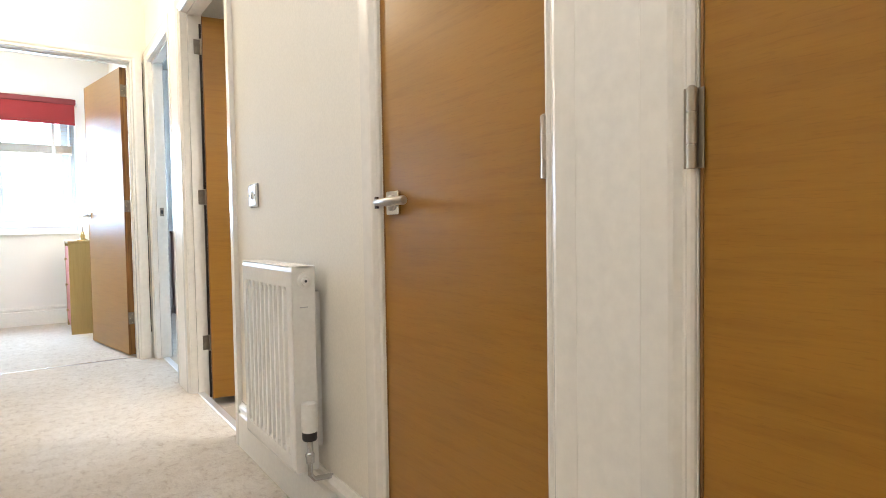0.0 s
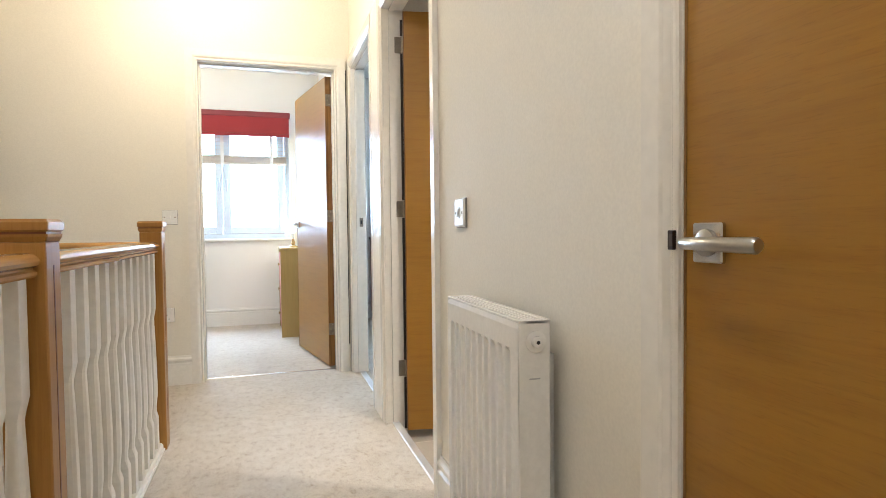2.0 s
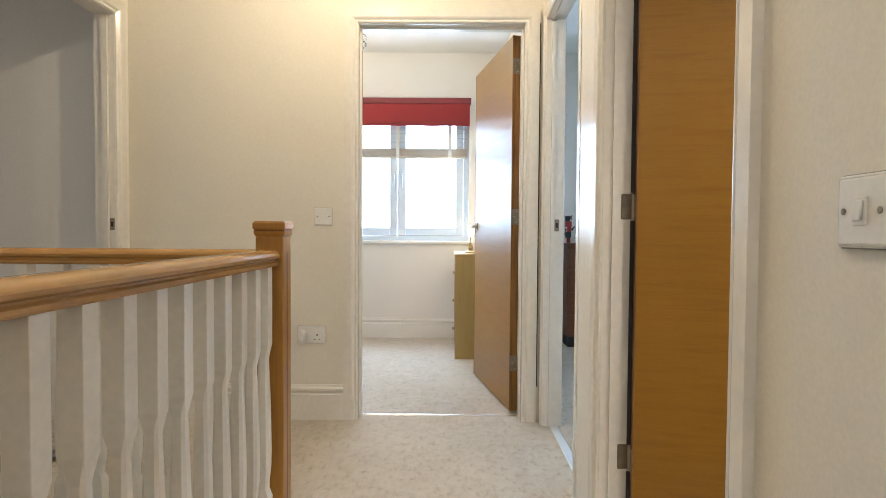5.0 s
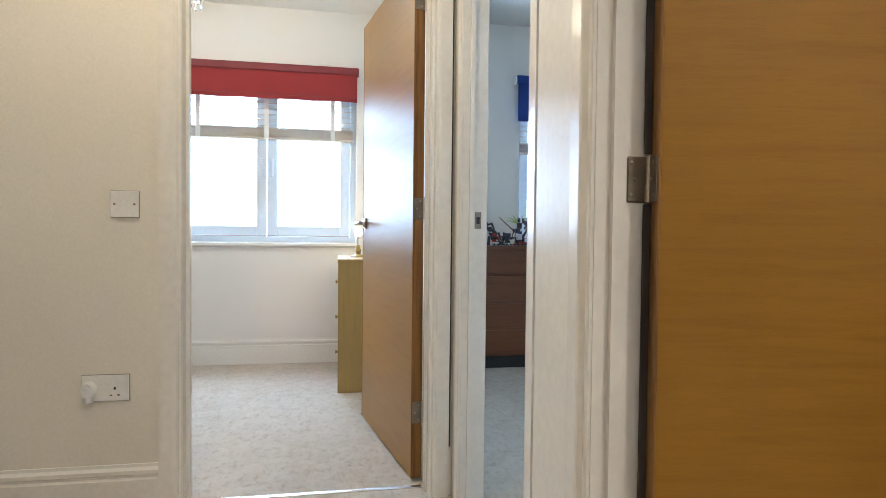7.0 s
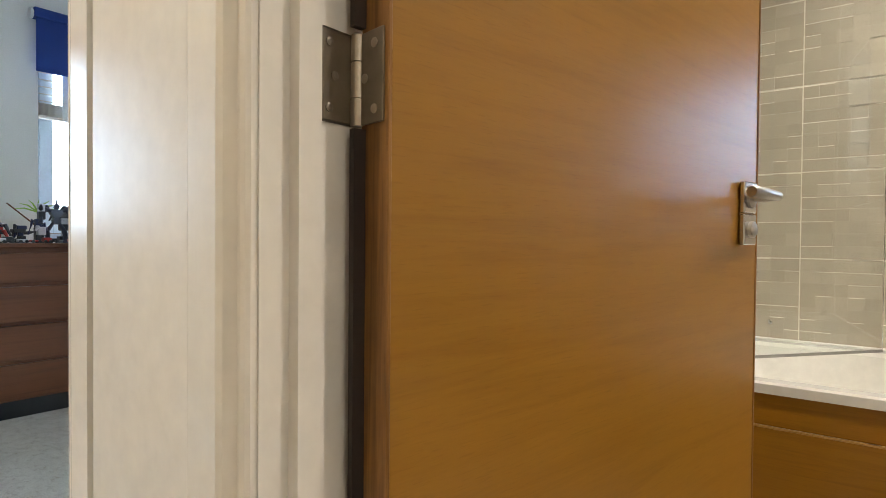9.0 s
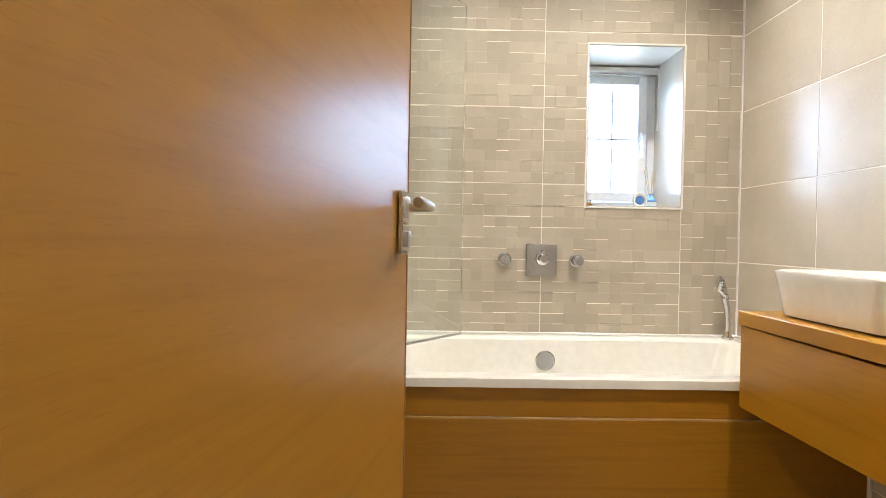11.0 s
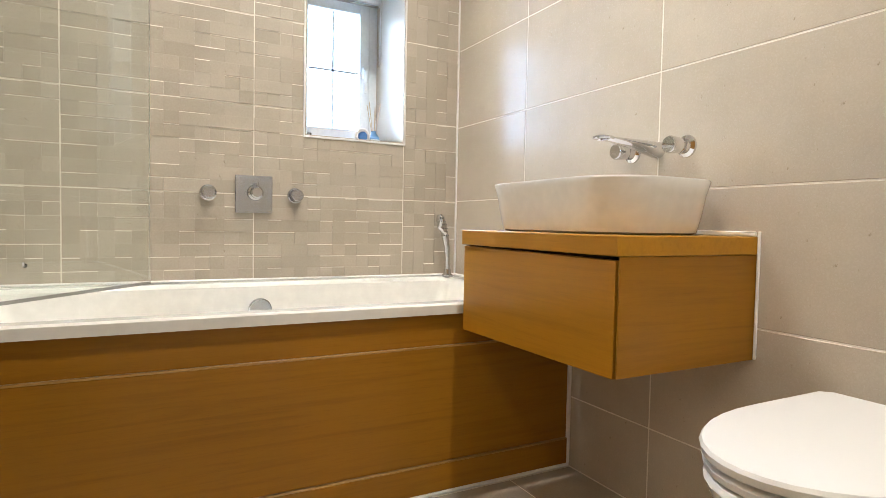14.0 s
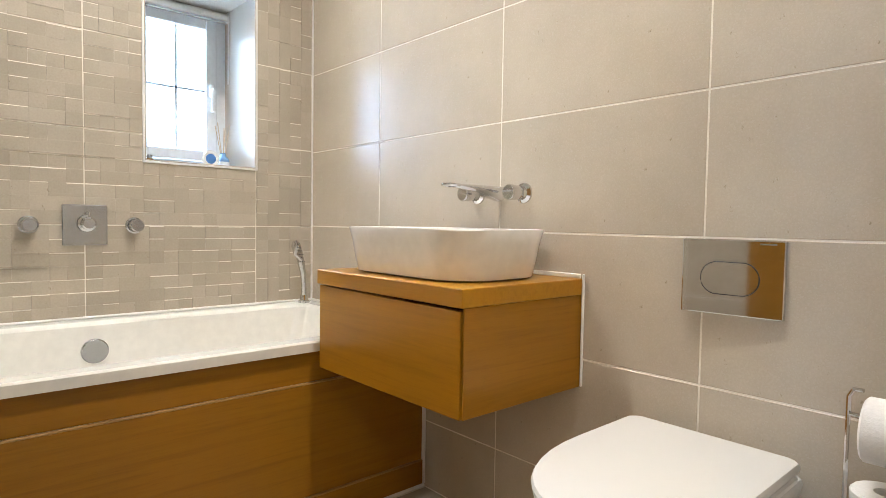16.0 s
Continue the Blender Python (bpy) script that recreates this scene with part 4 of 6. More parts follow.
part("raised_plate", boxed(-0.040, 0.008, -0.040, 0.040, 0.0115, 0.040, 0.003, 2), PLASTIC, hs, "", True)
part("rocker_surround", boxed(-0.011, 0.0115, -0.017, 0.011, 0.0135, 0.017, 0.001), PLASTIC, hs, "", True)
bm = boxed(-0.0065, 0.0135, -0.012, 0.0065, 0.0175, 0.012, 0.0015)
bmesh.ops.rotate(bm, cent=(0, 0.0135, 0), matrix=Matrix.Rotation(radians(7), 3, "X"), verts=bm.verts)
part("rocker", bm, PLASTIC, hs, "tilted white rocker", True)
for u in (-0.030, 0.030):
    part("screw", turned([(0.0042, 0.0115), (0.0042, 0.0122), (0.002, 0.0126)], (u, 0, 0), "y", 12), HINGE, hs, "dull screw head", True)


def ceiling_lamp(name, x, y, label, group):
    c = thing(name, (x, y, CEIL), label, "ceiling light", group)
    part("base_plate", turned([(0.055, 0), (0.055, -0.012), (0.035, -0.02), (0.020, -0.024), (0.020, -0.045)], (x, y, CEIL), "z", 20), PLASTIC, c, "", False, True)
    return c


# holders are unseen; the two rear ones go with the added lights
for x, y, w in HALL_LAMPS:
    ceiling_lamp("ceiling_light", x, y, "white batten lamp holder added out of view at a landing light", "landing ceiling lights")


def downlight(x, y):
    c = thing("downlight", (x, y, CEIL), "small round chrome downlight in the ceiling", "ceiling light", "bathroom downlights")
    bm = bmesh.new()
    seg = 24
    prof = [(0.030, -0.001), (0.032, -0.006), (0.044, -0.006), (0.045, -0.001)]
    rings = [[bm.verts.new((x + r * math.cos(2 * math.pi * k / seg), y + r * math.sin(2 * math.pi * k / seg), CEIL + h)) for k in range(seg)] for r, h in prof]
    for a, b in zip(rings, rings[1:]):
        for i in range(seg):
            bm.faces.new((a[i], a[(i + 1) % seg], b[(i + 1) % seg], b[i]))
    part("bezel", bm, CHROME, c, "", False, True)
    part("lens", turned([(0.030, -0.001), (0.030, -0.003)], (x, y, CEIL), "z", 20), BULB, c, "lit lens")


for x, y, w in BATH_LAMPS:
    downlight(x, y)

# ---- the end bedroom ----


def chest_of_drawers():
    x0, x1, y0, y1, h = 0.325, XR - 0.02, 6.00, 6.72, 0.820
    c = thing("chest_of_drawers", ((x0 + x1) / 2, (y0 + y1) / 2, 0), "pale oak chest of drawers beside the bedroom window", "chest of drawers")
    part("side_panel", boxed(x0, y0, 0.0, x1, y0 + 0.022, h - 0.022), PALE_OAK, c)
    part("side_panel", boxed(x0, y1 - 0.022, 0.0, x1, y1, h - 0.022), PALE_OAK, c)
    part("back_panel", boxed(x1 - 0.01, y0 + 0.022, 0.02, x1 - 0.002, y1 - 0.022, h - 0.022), PALE_OAK, c)
    part("top", boxed(x0 - 0.004, y0 - 0.004, h - 0.022, x1, y1 + 0.004, h, 0.003), PALE_OAK, c)
    part("plinth", boxed(x0 + 0.03, y0 + 0.022, 0.0, x0 + 0.045, y1 - 0.022, 0.06), PALE_OAK, c)
    z = 0.065
    for hh in (0.236, 0.236, 0.236):
        d = part("drawer_front", boxed(x0 + 0.002, y0 + 0.025, z, x0 + 0.018, y1 - 0.025, z + hh - 0.006, 0.002), plain("pink_red_drawer", (0.50, 0.16, 0.15), 0.45), c, "faded red drawer front")
        part("knob", turned([(0.007, 0), (0.007, -0.008), (0.013, -0.012), (0.013, -0.018), (0.008, -0.020)], (x0 + 0.002, (y0 + y1) / 2, z + hh / 2), "x", 14), PALE_OAK, d, "", False, True)
        z += hh
    return c


chest_of_drawers()
LX, LY, LZ = 0.455, 6.34, 0.820
cl = thing("table_lamp", (LX, LY, LZ), "small lit lamp on an amber glass foot, on a chest", "table lamp")
part("foot", turned([(0.045, 0), (0.047, 0.006), (0.030, 0.014), (0.014, 0.022), (0.022, 0.040), (0.014, 0.060), (0.010, 0.080)], (LX, LY, LZ), "z", 20), plain("amber_lamp_glass", (0.42, 0.27, 0.09), 0.12), cl, "", False, True)
part("stem", turned([(0.008, 0.080), (0.008, 0.135)], (LX, LY, LZ), "z", 12), CHROME, cl, "", False, True)
part("bulb", turned([(0.008, 0.135), (0.022, 0.150), (0.028, 0.172), (0.020, 0.195), (0.004, 0.203)], (LX, LY, LZ), "z", 16), BULB, cl, "glowing bulb", False, True)


def pendant():
    x, y = -0.485, 5.8
    p = thing("crystal_pendant", (x, y, CEIL), "lit crystal-drop pendant light hanging from the ceiling", "pendant light")
    part("ceiling_rose", turned([(0.05, 0), (0.05, -0.015), (0.02, -0.03)], (x, y, CEIL), "z", 18), CHROME, p, "", False, True)
    part("stem", tubed([(x, y, CEIL - 0.03), (x, y, 2.42)], 0.004), CHROME, p)
    for k, (r, z) in enumerate(((0.14, 2.42), (0.11, 2.34), (0.07, 2.26))):
        bm = bmesh.new()
        tube(bm, [(x + r * math.cos(a * math.pi / 12), y + r * math.sin(a * math.pi / 12), z) for a in range(25)], 0.004, 6)
        ringp = part("ring", bm, CHROME, p)
        n = 18 - 4 * k
        drop = finish(turned([(0.002, 0.0), (0.011, -0.020), (0.011, -0.045), (0.002, -0.062)], (0, 0, 0), "z", 6), "drop", GLASS)
        for i in range(n):
            a = 2 * math.pi * i / n
            piece("drop", drop, p, (r * math.cos(a), r * math.sin(a), z - CEIL)).visible_shadow = False
    part("bulb", turned([(0.004, 2.40), (0.012, 2.395), (0.018, 2.375), (0.012, 2.355), (0.004, 2.350)], (x, y, 0), "z", 12), BULB, p, "glowing bulb", False, True)
    part("last_drop", turned([(0.002, 2.24), (0.020, 2.21), (0.016, 2.19), (0.002, 2.165)], (x, y, 0), "z", 8), GLASS, p)
    for i in range(3):
        a = 2 * math.pi * i / 3
        part("arm", tubed([(x, y, 2.42), (x + 0.14 * math.cos(a), y + 0.14 * math.sin(a), 2.42)], 0.003), CHROME, p)
    return p


pendant()

# ---- the second bedroom ----


def dresser():
    x0, x1, y0, y1, h = 1.30, 2.30, 6.50, 6.87, 0.90
    c = thing("dresser", ((x0 + x1) / 2, (y0 + y1) / 2, 0), "dark red-brown wooden chest of drawers on a black plinth", "chest of drawers")
    part("carcass", boxed(x0, y0 + 0.02, 0.09, x1, y1, h - 0.025), DARK_WOOD, c)
    part("top", boxed(x0 - 0.008, y0 - 0.008, h - 0.025, x1 + 0.008, y1, h, 0.003), DARK_WOOD, c)
    part("plinth", boxed(x0 + 0.01, y0 + 0.03, 0.0, x1 - 0.01, y1 - 0.02, 0.09), BLACK, c, "black recessed plinth")
    z = 0.10
    for hh in (0.20, 0.20, 0.20, 0.175):
        part("drawer_front", boxed(x0 + 0.004, y0, z, x1 - 0.004, y0 + 0.02, z + hh - 0.020, 0.002), DARK_WOOD, c)
        z += hh - 0.002
    return c


dresser()


def toy(x, y, seedn, h, cols, label):
    """A small clutter model: body, limbs and joints of odd blocks."""
    rng = random.Random(seedn)
    t = thing("construction_toy", (x, y, 0.90), label, "toy", "toys on the dresser")
    z = 0.90
    for i in range(5):
        w = rng.uniform(0.012, 0.03)
        hh = h / 5
        dx = rng.uniform(-0.012, 0.012)
        part("block", boxed(x + dx - w, y - w, z, x + dx + w, y + w, z + hh + 0.002, 0.003), cols[i % len(cols)], t)
        z += hh
    for i in range(6):
        a = rng.uniform(0, 6.28)
        zz = 0.90 + rng.uniform(0.3, 1.0) * h
        ln = rng.uniform(0.03, 0.08)
        part("limb", tubed([(x, y, zz), (x + ln * 0.6 * math.cos(a), y + ln * 0.4 * math.sin(a), zz + rng.uniform(-0.02, 0.03)), (x + ln * math.cos(a), y + ln * 0.6 * math.sin(a), zz + rng.uniform(-0.05, 0.03))],
                           [0.008, 0.011, 0.005], 6), cols[(i + 1) % len(cols)], t)
    return t


T_DARK = plain("dark_grey_plastic", (0.03, 0.03, 0.035), 0.35)
T_BLUE = plain("navy_plastic", (0.02, 0.03, 0.09), 0.3)
T_RED = plain("red_plastic", (0.45, 0.03, 0.02), 0.3)
T_GREEN = plain("lime_plastic", (0.35, 0.55, 0.08), 0.3)
T_WHITE = plain("pale_plastic", (0.6, 0.6, 0.62), 0.3)
toy(1.41, 6.60, 1, 0.17, [T_DARK, T_DARK, T_WHITE], "dark toy figure of snapped-together blocks")
def toy_robot(x, y):
    """A spindly figure of snapped-together bars, one plain shape on two feet."""
    bm = bmesh.new()
    z = 0.90
    for s in (-1, 1):
        box(bm, x + s * 0.045 - 0.018, y - 0.035, z, x + s * 0.045 + 0.018, y + 0.025, z + 0.018, 0.004)
        tube(bm, [(x + s * 0.045, y, z + 0.012), (x + s * 0.052, y - 0.006, z + 0.05), (x + s * 0.040, y, z + 0.085), (x + s * 0.012, y, z + 0.125)], [0.009, 0.017, 0.012, 0.009], 8)
        tube(bm, [(x + s * 0.02, y, z + 0.185), (x + s * 0.060, y, z + 0.200), (x + s * 0.085, y - 0.01, z + 0.165), (x + s * 0.10, y - 0.035, z + 0.115)], [0.010, 0.018, 0.010, 0.014], 8)
        tube(bm, [(x + s * 0.02, y + 0.012, z + 0.18), (x + s * 0.05, y + 0.014, z + 0.215), (x + s * 0.085, y + 0.014, z + 0.218)], [0.006, 0.013, 0.003], 6)
    loft(bm, [[(x + w * a, y + 0.018 * b, z + h) for a, b in ((-1, -1), (1, -1), (1, 1), (-1, 1))] for h, w in ((0.110, 0.014), (0.135, 0.022), (0.150, 0.014), (0.175, 0.036), (0.200, 0.030))])
    loft(bm, [[(x + w * a, y - 0.006 + w * b, z + h) for a, b in ((-1, -1), (1, -1), (1, 1), (-1, 1))] for h, w in ((0.200, 0.007), (0.206, 0.014), (0.226, 0.013), (0.234, 0.005), (0.262, 0.002))])
    bmesh.ops.scale(bm, verts=bm.verts, vec=(0.85, 1, 0.92), space=Matrix.Translation((-x, -y, -z)))
    solid("toy_robot", bm, plain("slate_plastic", (0.05, 0.055, 0.08), 0.3), "slate grey toy robot standing on the dresser", "toy", "", "toys on the dresser")


toy_robot(1.735, 6.62)
toy(1.58, 6.66, 9, 0.09, [T_BLUE, T_DARK], "small navy toy of snapped-together blocks")
toy(1.85, 6.58, 12, 0.12, [T_DARK, T_BLUE], "dark toy figure of snapped-together blocks")
toy(1.345, 6.74, 21, 0.24, [T_RED, T_DARK, T_RED], "red and black toy robot of snapped-together blocks")
toy(1.655, 6.61, 31, 0.21, [T_DARK, T_WHITE, T_BLUE], "spindly black and white toy model of snapped-together blocks")
toy(1.80, 6.68, 37, 0.17, [T_DARK, T_WHITE], "black and pale toy figure of snapped-together blocks")
toy(1.475, 6.64, 43, 0.11, [T_DARK, T_RED], "small black and red toy of snapped-together blocks")
toy(1.95, 6.62, 14, 0.20, [T_RED, T_DARK], "red and black toy of snapped-together blocks")
for k, (x, y, m) in enumerate(((1.50, 6.57, T_DARK), (1.56, 6.56, T_WHITE), (1.62, 6.57, T_RED), (1.67, 6.56, T_RED), (1.46, 6.55, T_WHITE), (1.70, 6.58, T_DARK), (1.80, 6.55, T_RED), (1.53, 6.62, T_DARK))):
    rng = random.Random(40 + k)
    c = thing("toy_vehicle", (x, y, 0.90), "small toy vehicle of snapped-together blocks", "toy", "toys on the dresser")
    w, d, hh = rng.uniform(0.018, 0.03), 0.02, rng.uniform(0.015, 0.035)
    part("body", boxed(x - w, y - d, 0.906, x + w, y + d, 0.90 + hh, 0.003), m, c)
    for sx in (-0.6, 0.6):
        part("wheel", turned([(0.008, 0), (0.008, -0.006)], (x + sx * w, y - d, 0.908), "y", 10), T_DARK, c)
pole = thing("toy_staff", (1.62, 6.64, 0.90), "thin brown staff leaning among the toys", "toy")
part("staff", tubed([(1.66, 6.64, 0.98), (1.52, 6.66, 1.11)], 0.004, 6), DARK_WOOD, pole)
part("foot", boxed(1.64, 6.62, 0.90, 1.68, 6.66, 0.985, 0.003), T_DARK, pole)
gb = thing("toy_plant", (1.68, 6.72, 0.90), "lime green plastic toy fronds behind the models", "toy")
part("stem", tubed([(1.68, 6.72, 0.90), (1.68, 6.72, 1.08)], 0.005, 6), T_GREEN, gb)
for i in range(7):
    a = -1.2 + 0.4 * i
    part("frond", tubed([(1.68, 6.72, 1.07), (1.68 + 0.07 * math.sin(a), 6.71, 1.07 + 0.05 * math.cos(a)), (1.68 + 0.13 * math.sin(a), 6.70, 1.05 + 0.09 * math.cos(a))], [0.005, 0.004, 0.001], 5), T_GREEN, gb)

# ---- the bathroom ----
RIM = 0.527


def bath():
    x0, x1, y0, y1 = 2.425, BX - 0.002, BY0 + 0.002, BY1 - 0.002
    cx, cy, w, d = (x0 + x1) / 2, (y0 + y1) / 2, x1 - x0, y1 - y0
    b = thing("bathtub", (cx, cy, BZ), "white acrylic bathtub boxed in with oak panels", "bathtub")
    bm = bmesh.new()
    ix, iw, iy, idd = cx + 0.006, w - 0.155, cy - 0.02, d - 0.20
    rings = [rounded(cx, cy, w, d, 0.012, RIM - 0.034, 6), rounded(cx, cy, w, d, 0.012, RIM - 0.006, 6), rounded(cx, cy, w - 0.012, d - 0.012, 0.012, RIM, 6),
             rounded(ix, iy, iw + 0.03, idd + 0.03, 0.05, RIM - 0.002, 6), rounded(ix, iy, iw, idd, 0.05, RIM - 0.016, 6), rounded(ix, iy, iw - 0.05, idd - 0.08, 0.06, RIM - 0.20, 6),
             rounded(ix, iy, iw - 0.12, idd - 0.22, 0.09, RIM - 0.36, 6), rounded(ix, iy, iw - 0.22, idd - 0.36, 0.10, RIM - 0.40, 6)]
    loft(bm, rings, cap_first=False)
    part("tub", bm, ACRYLIC, b, "", False, True)
    xo = ix + iw / 2 - 0.016
    part("overflow", turned([(0.044, 0), (0.044, -0.010), (0.040, -0.014), (0.022, -0.015)], (xo + 0.002, 2.614, RIM - 0.104), "x", 28), CHROME_SATIN, b, "round chrome overflow and filler", False, True)
    part("waste", turned([(0.034, 0.0), (0.034, 0.006), (0.028, 0.009)], (ix, iy, RIM - 0.40), "z", 24), CHROME, b, "", False, True)
    part("top_board", boxed(x0 + 0.0205, y0, 0.3945, x0 + 0.034, y1, RIM - 0.035, 0.001), BATH_OAK_Y, b, "oak fascia board")
    part("main_panel", boxed(x0 + 0.0105, y0, 0.032, x0 + 0.0215, y1, 0.389, 0.002), BATH_OAK_Y, b, "oak veneer bath panel")
    # this strip and the plinth's carry the edge highlight in their colour
    part("panel_edge", boxed(x0 + 0.0095, y0, 0.3892, x0 + 0.0215, y1, 0.3943, 0.0012), LIT_EDGE, b, "pale strip painted as the board's lit top edge")
    part("plinth_board", boxed(x0 + 0.003, y0, BZ + 0.012, x0 + 0.0215, y1, 0.0270, 0.002), BATH_OAK_Y, b, "oak plinth board")
    part("plinth_edge", boxed(x0 + 0.0022, y0, 0.0272, x0 + 0.0215, y1, 0.0312, 0.001), LIT_EDGE, b, "pale strip painted as the board's lit top edge")
    return b


bath()
solid("trim_bath_foot", boxed(2.425, BY0, BZ, 2.4385, BY1, BZ + 0.012, 0.004), SEALANT, "white sealant bead at the foot of the bath panel", "sealant", "structure")
solid("trim_bath_end", boxed(2.423, BY0, BZ + 0.012, 2.4375, BY0 + 0.012, RIM - 0.036, 0.003), SEALANT, "white sealant bead at the end of the bath panel", "sealant", "structure")
bm = boxed(BX - 0.012, BY0, RIM - 0.001, BX, BY1, RIM + 0.010, 0.004)
box(bm, 2.43, BY1 - 0.011, RIM - 0.001, BX - 0.012, BY1, RIM + 0.009, 0.003)
box(bm, 2.43, BY0, RIM - 0.001, BX - 0.012, BY0 + 0.011, RIM + 0.009, 0.003)
solid("trim_bath_rim", bm, SEALANT, "white sealant bead between bathtub and tiles", "sealant", "structure")
bm = boxed(BX - 0.006, BY0, RIM, BX, BY0 + 0.006, CEIL)
solid("trim_corner_seal", bm, SEALANT, "cream sealant in the corner of the tiled walls", "sealant", "structure")


def bath_screen():
    a, b = Vector((2.50, BY1 - 0.012, 0)), Vector((3.215, 2.996, 0))
    u = (b - a).normalized()
    n = Vector((-u.y, u.x, 0)) * 0.003
    s = thing("bath_screen", a, "clear frameless glass bath screen swung inwards over the bathtub", "bath screen")
    bm = bmesh.new()
    p0, p1 = a + u * 0.02, b
    loft(bm, [[p0 + n, p1 + n, p1 - n, p0 - n], [q + Vector((0, 0, 1.47)) for q in (p0 + n, p1 + n, p1 - n, p0 - n)]])
    bmesh.ops.translate(bm, verts=bm.verts, vec=(0, 0, RIM + 0.014))
    g = part("glass_pane", bm, SCREEN_GLASS, s, "pale green clear glass")
    g.visible_shadow = False
    bm = bmesh.new()
    m = n * 1.5
    loft(bm, [[p0 + m, p1 + m, p1 - m, p0 - m], [q + Vector((0, 0, 0.010)) for q in (p0 + m, p1 + m, p1 - m, p0 - m)]])
    bmesh.ops.translate(bm, verts=bm.verts, vec=(0, 0, RIM + 0.004))
    part("seal_strip", bm, plain("grey_seal", (0.30, 0.29, 0.26), 0.4), s, "grey sealing strip")
    part("wall_profile", boxed(a.x - 0.014, BY1 - 0.028, RIM + 0.01, a.x + 0.014, BY1 - 0.0005, RIM + 1.5, 0.003), CHROME, s, "chrome wall channel")
    part("hinge_post", turned([(0.011, RIM + 0.01), (0.011, RIM + 1.5)], (a.x, a.y - 0.012, 0), "z", 14), CHROME, s)
    return s


bath_screen()
st = thing("screen_hook", (BX, 3.375, 0.60), "small chrome robe hook on the tiles above the bath", "hook")
part("base", turned([(0.008, 0), (0.008, -0.006)], (BX, 3.375, 0.60), "x", 12), CHROME, st)
part("pin", tubed([(BX - 0.006, 3.375, 0.60), (BX - 0.03, 3.375, 0.602), (BX - 0.034, 3.375, 0.615)], 0.004), CHROME, st)

VALVE_Y, VALVE_Z = 2.624, 0.872
v = thing("shower_valve", (BX, VALVE_Y, VALVE_Z), "square satin chrome shower valve with a round control", "shower valve")
part("plate", boxed(BX - 0.009, VALVE_Y - 0.072, VALVE_Z - 0.074, BX, VALVE_Y + 0.072, VALVE_Z + 0.074, 0.003), CHROME_SATIN, v)
part("control", turned([(0.032, -0.009), (0.030, -0.022), (0.023, -0.026), (0.023, -0.052), (0.018, -0.056)], (BX, VALVE_Y - 0.004, VALVE_Z + 0.006), "x", 24), CHROME, v, "polished round control", False, True)
part("lever_pin", tubed([(BX - 0.045, VALVE_Y - 0.004, VALVE_Z + 0.02), (BX - 0.047, VALVE_Y - 0.008, VALVE_Z + 0.046)], 0.004), CHROME, v)
for y in (VALVE_Y - 0.163, VALVE_Y + 0.170):
    k = thing("tap_knob", (BX, y, VALVE_Z), "round chrome tap knob on relief tiles", "tap", "pair of bath tap knobs")
    part("rose", turned([(0.031, 0), (0.031, -0.008), (0.026, -0.012)], (BX, y, VALVE_Z), "x", 24), CHROME_SATIN, k, "", False, True)
    part("knob", turned([(0.019, -0.012), (0.019, -0.018), (0.024, -0.024), (0.024, -0.052), (0.020, -0.057)], (BX, y, VALVE_Z), "x", 24), CHROME_SATIN, k, "", False, True)

hx, hy = 3.213, 1.775
hs = thing("hand_shower", (hx, hy, RIM), "chrome hand shower standing in a holder on the bath rim", "hand shower")
part("holder", turned([(0.026, 0.0), (0.026, 0.008), (0.018, 0.014), (0.016, 0.035)], (hx, hy, RIM + 0.0005), "z", 20), CHROME, hs, "", False, True)
part("handle", tubed([(hx, hy, RIM + 0.02), (hx, hy + 0.001, RIM + 0.08), (hx - 0.002, hy + 0.006, RIM + 0.135), (hx - 0.006, hy + 0.020, RIM + 0.19), (hx - 0.010, hy + 0.036, RIM + 0.23), (hx - 0.012, hy + 0.047, RIM + 0.262), (hx - 0.012, hy + 0.052, RIM + 0.284)],
                     [0.014, 0.0125, 0.013, 0.017, 0.023, 0.022, 0.010], 16), CHROME, hs, "", False, True)
bm = bmesh.new()
for i in range(3):
    for j in range(6):
        t = j / 5
        px, py, pz = hx - 0.0255 - 0.0085 * math.sin(t * 2.6), hy + 0.022 + 0.027 * t + (i - 1) * 0.009, RIM + 0.19 + 0.08 * t
        lathe(bm, [(0.0022, 0), (0.0018, -0.003)], (px, py, pz), "x", 6)
part("nozzles", bm, BLACK, hs, "dark spray nozzles")


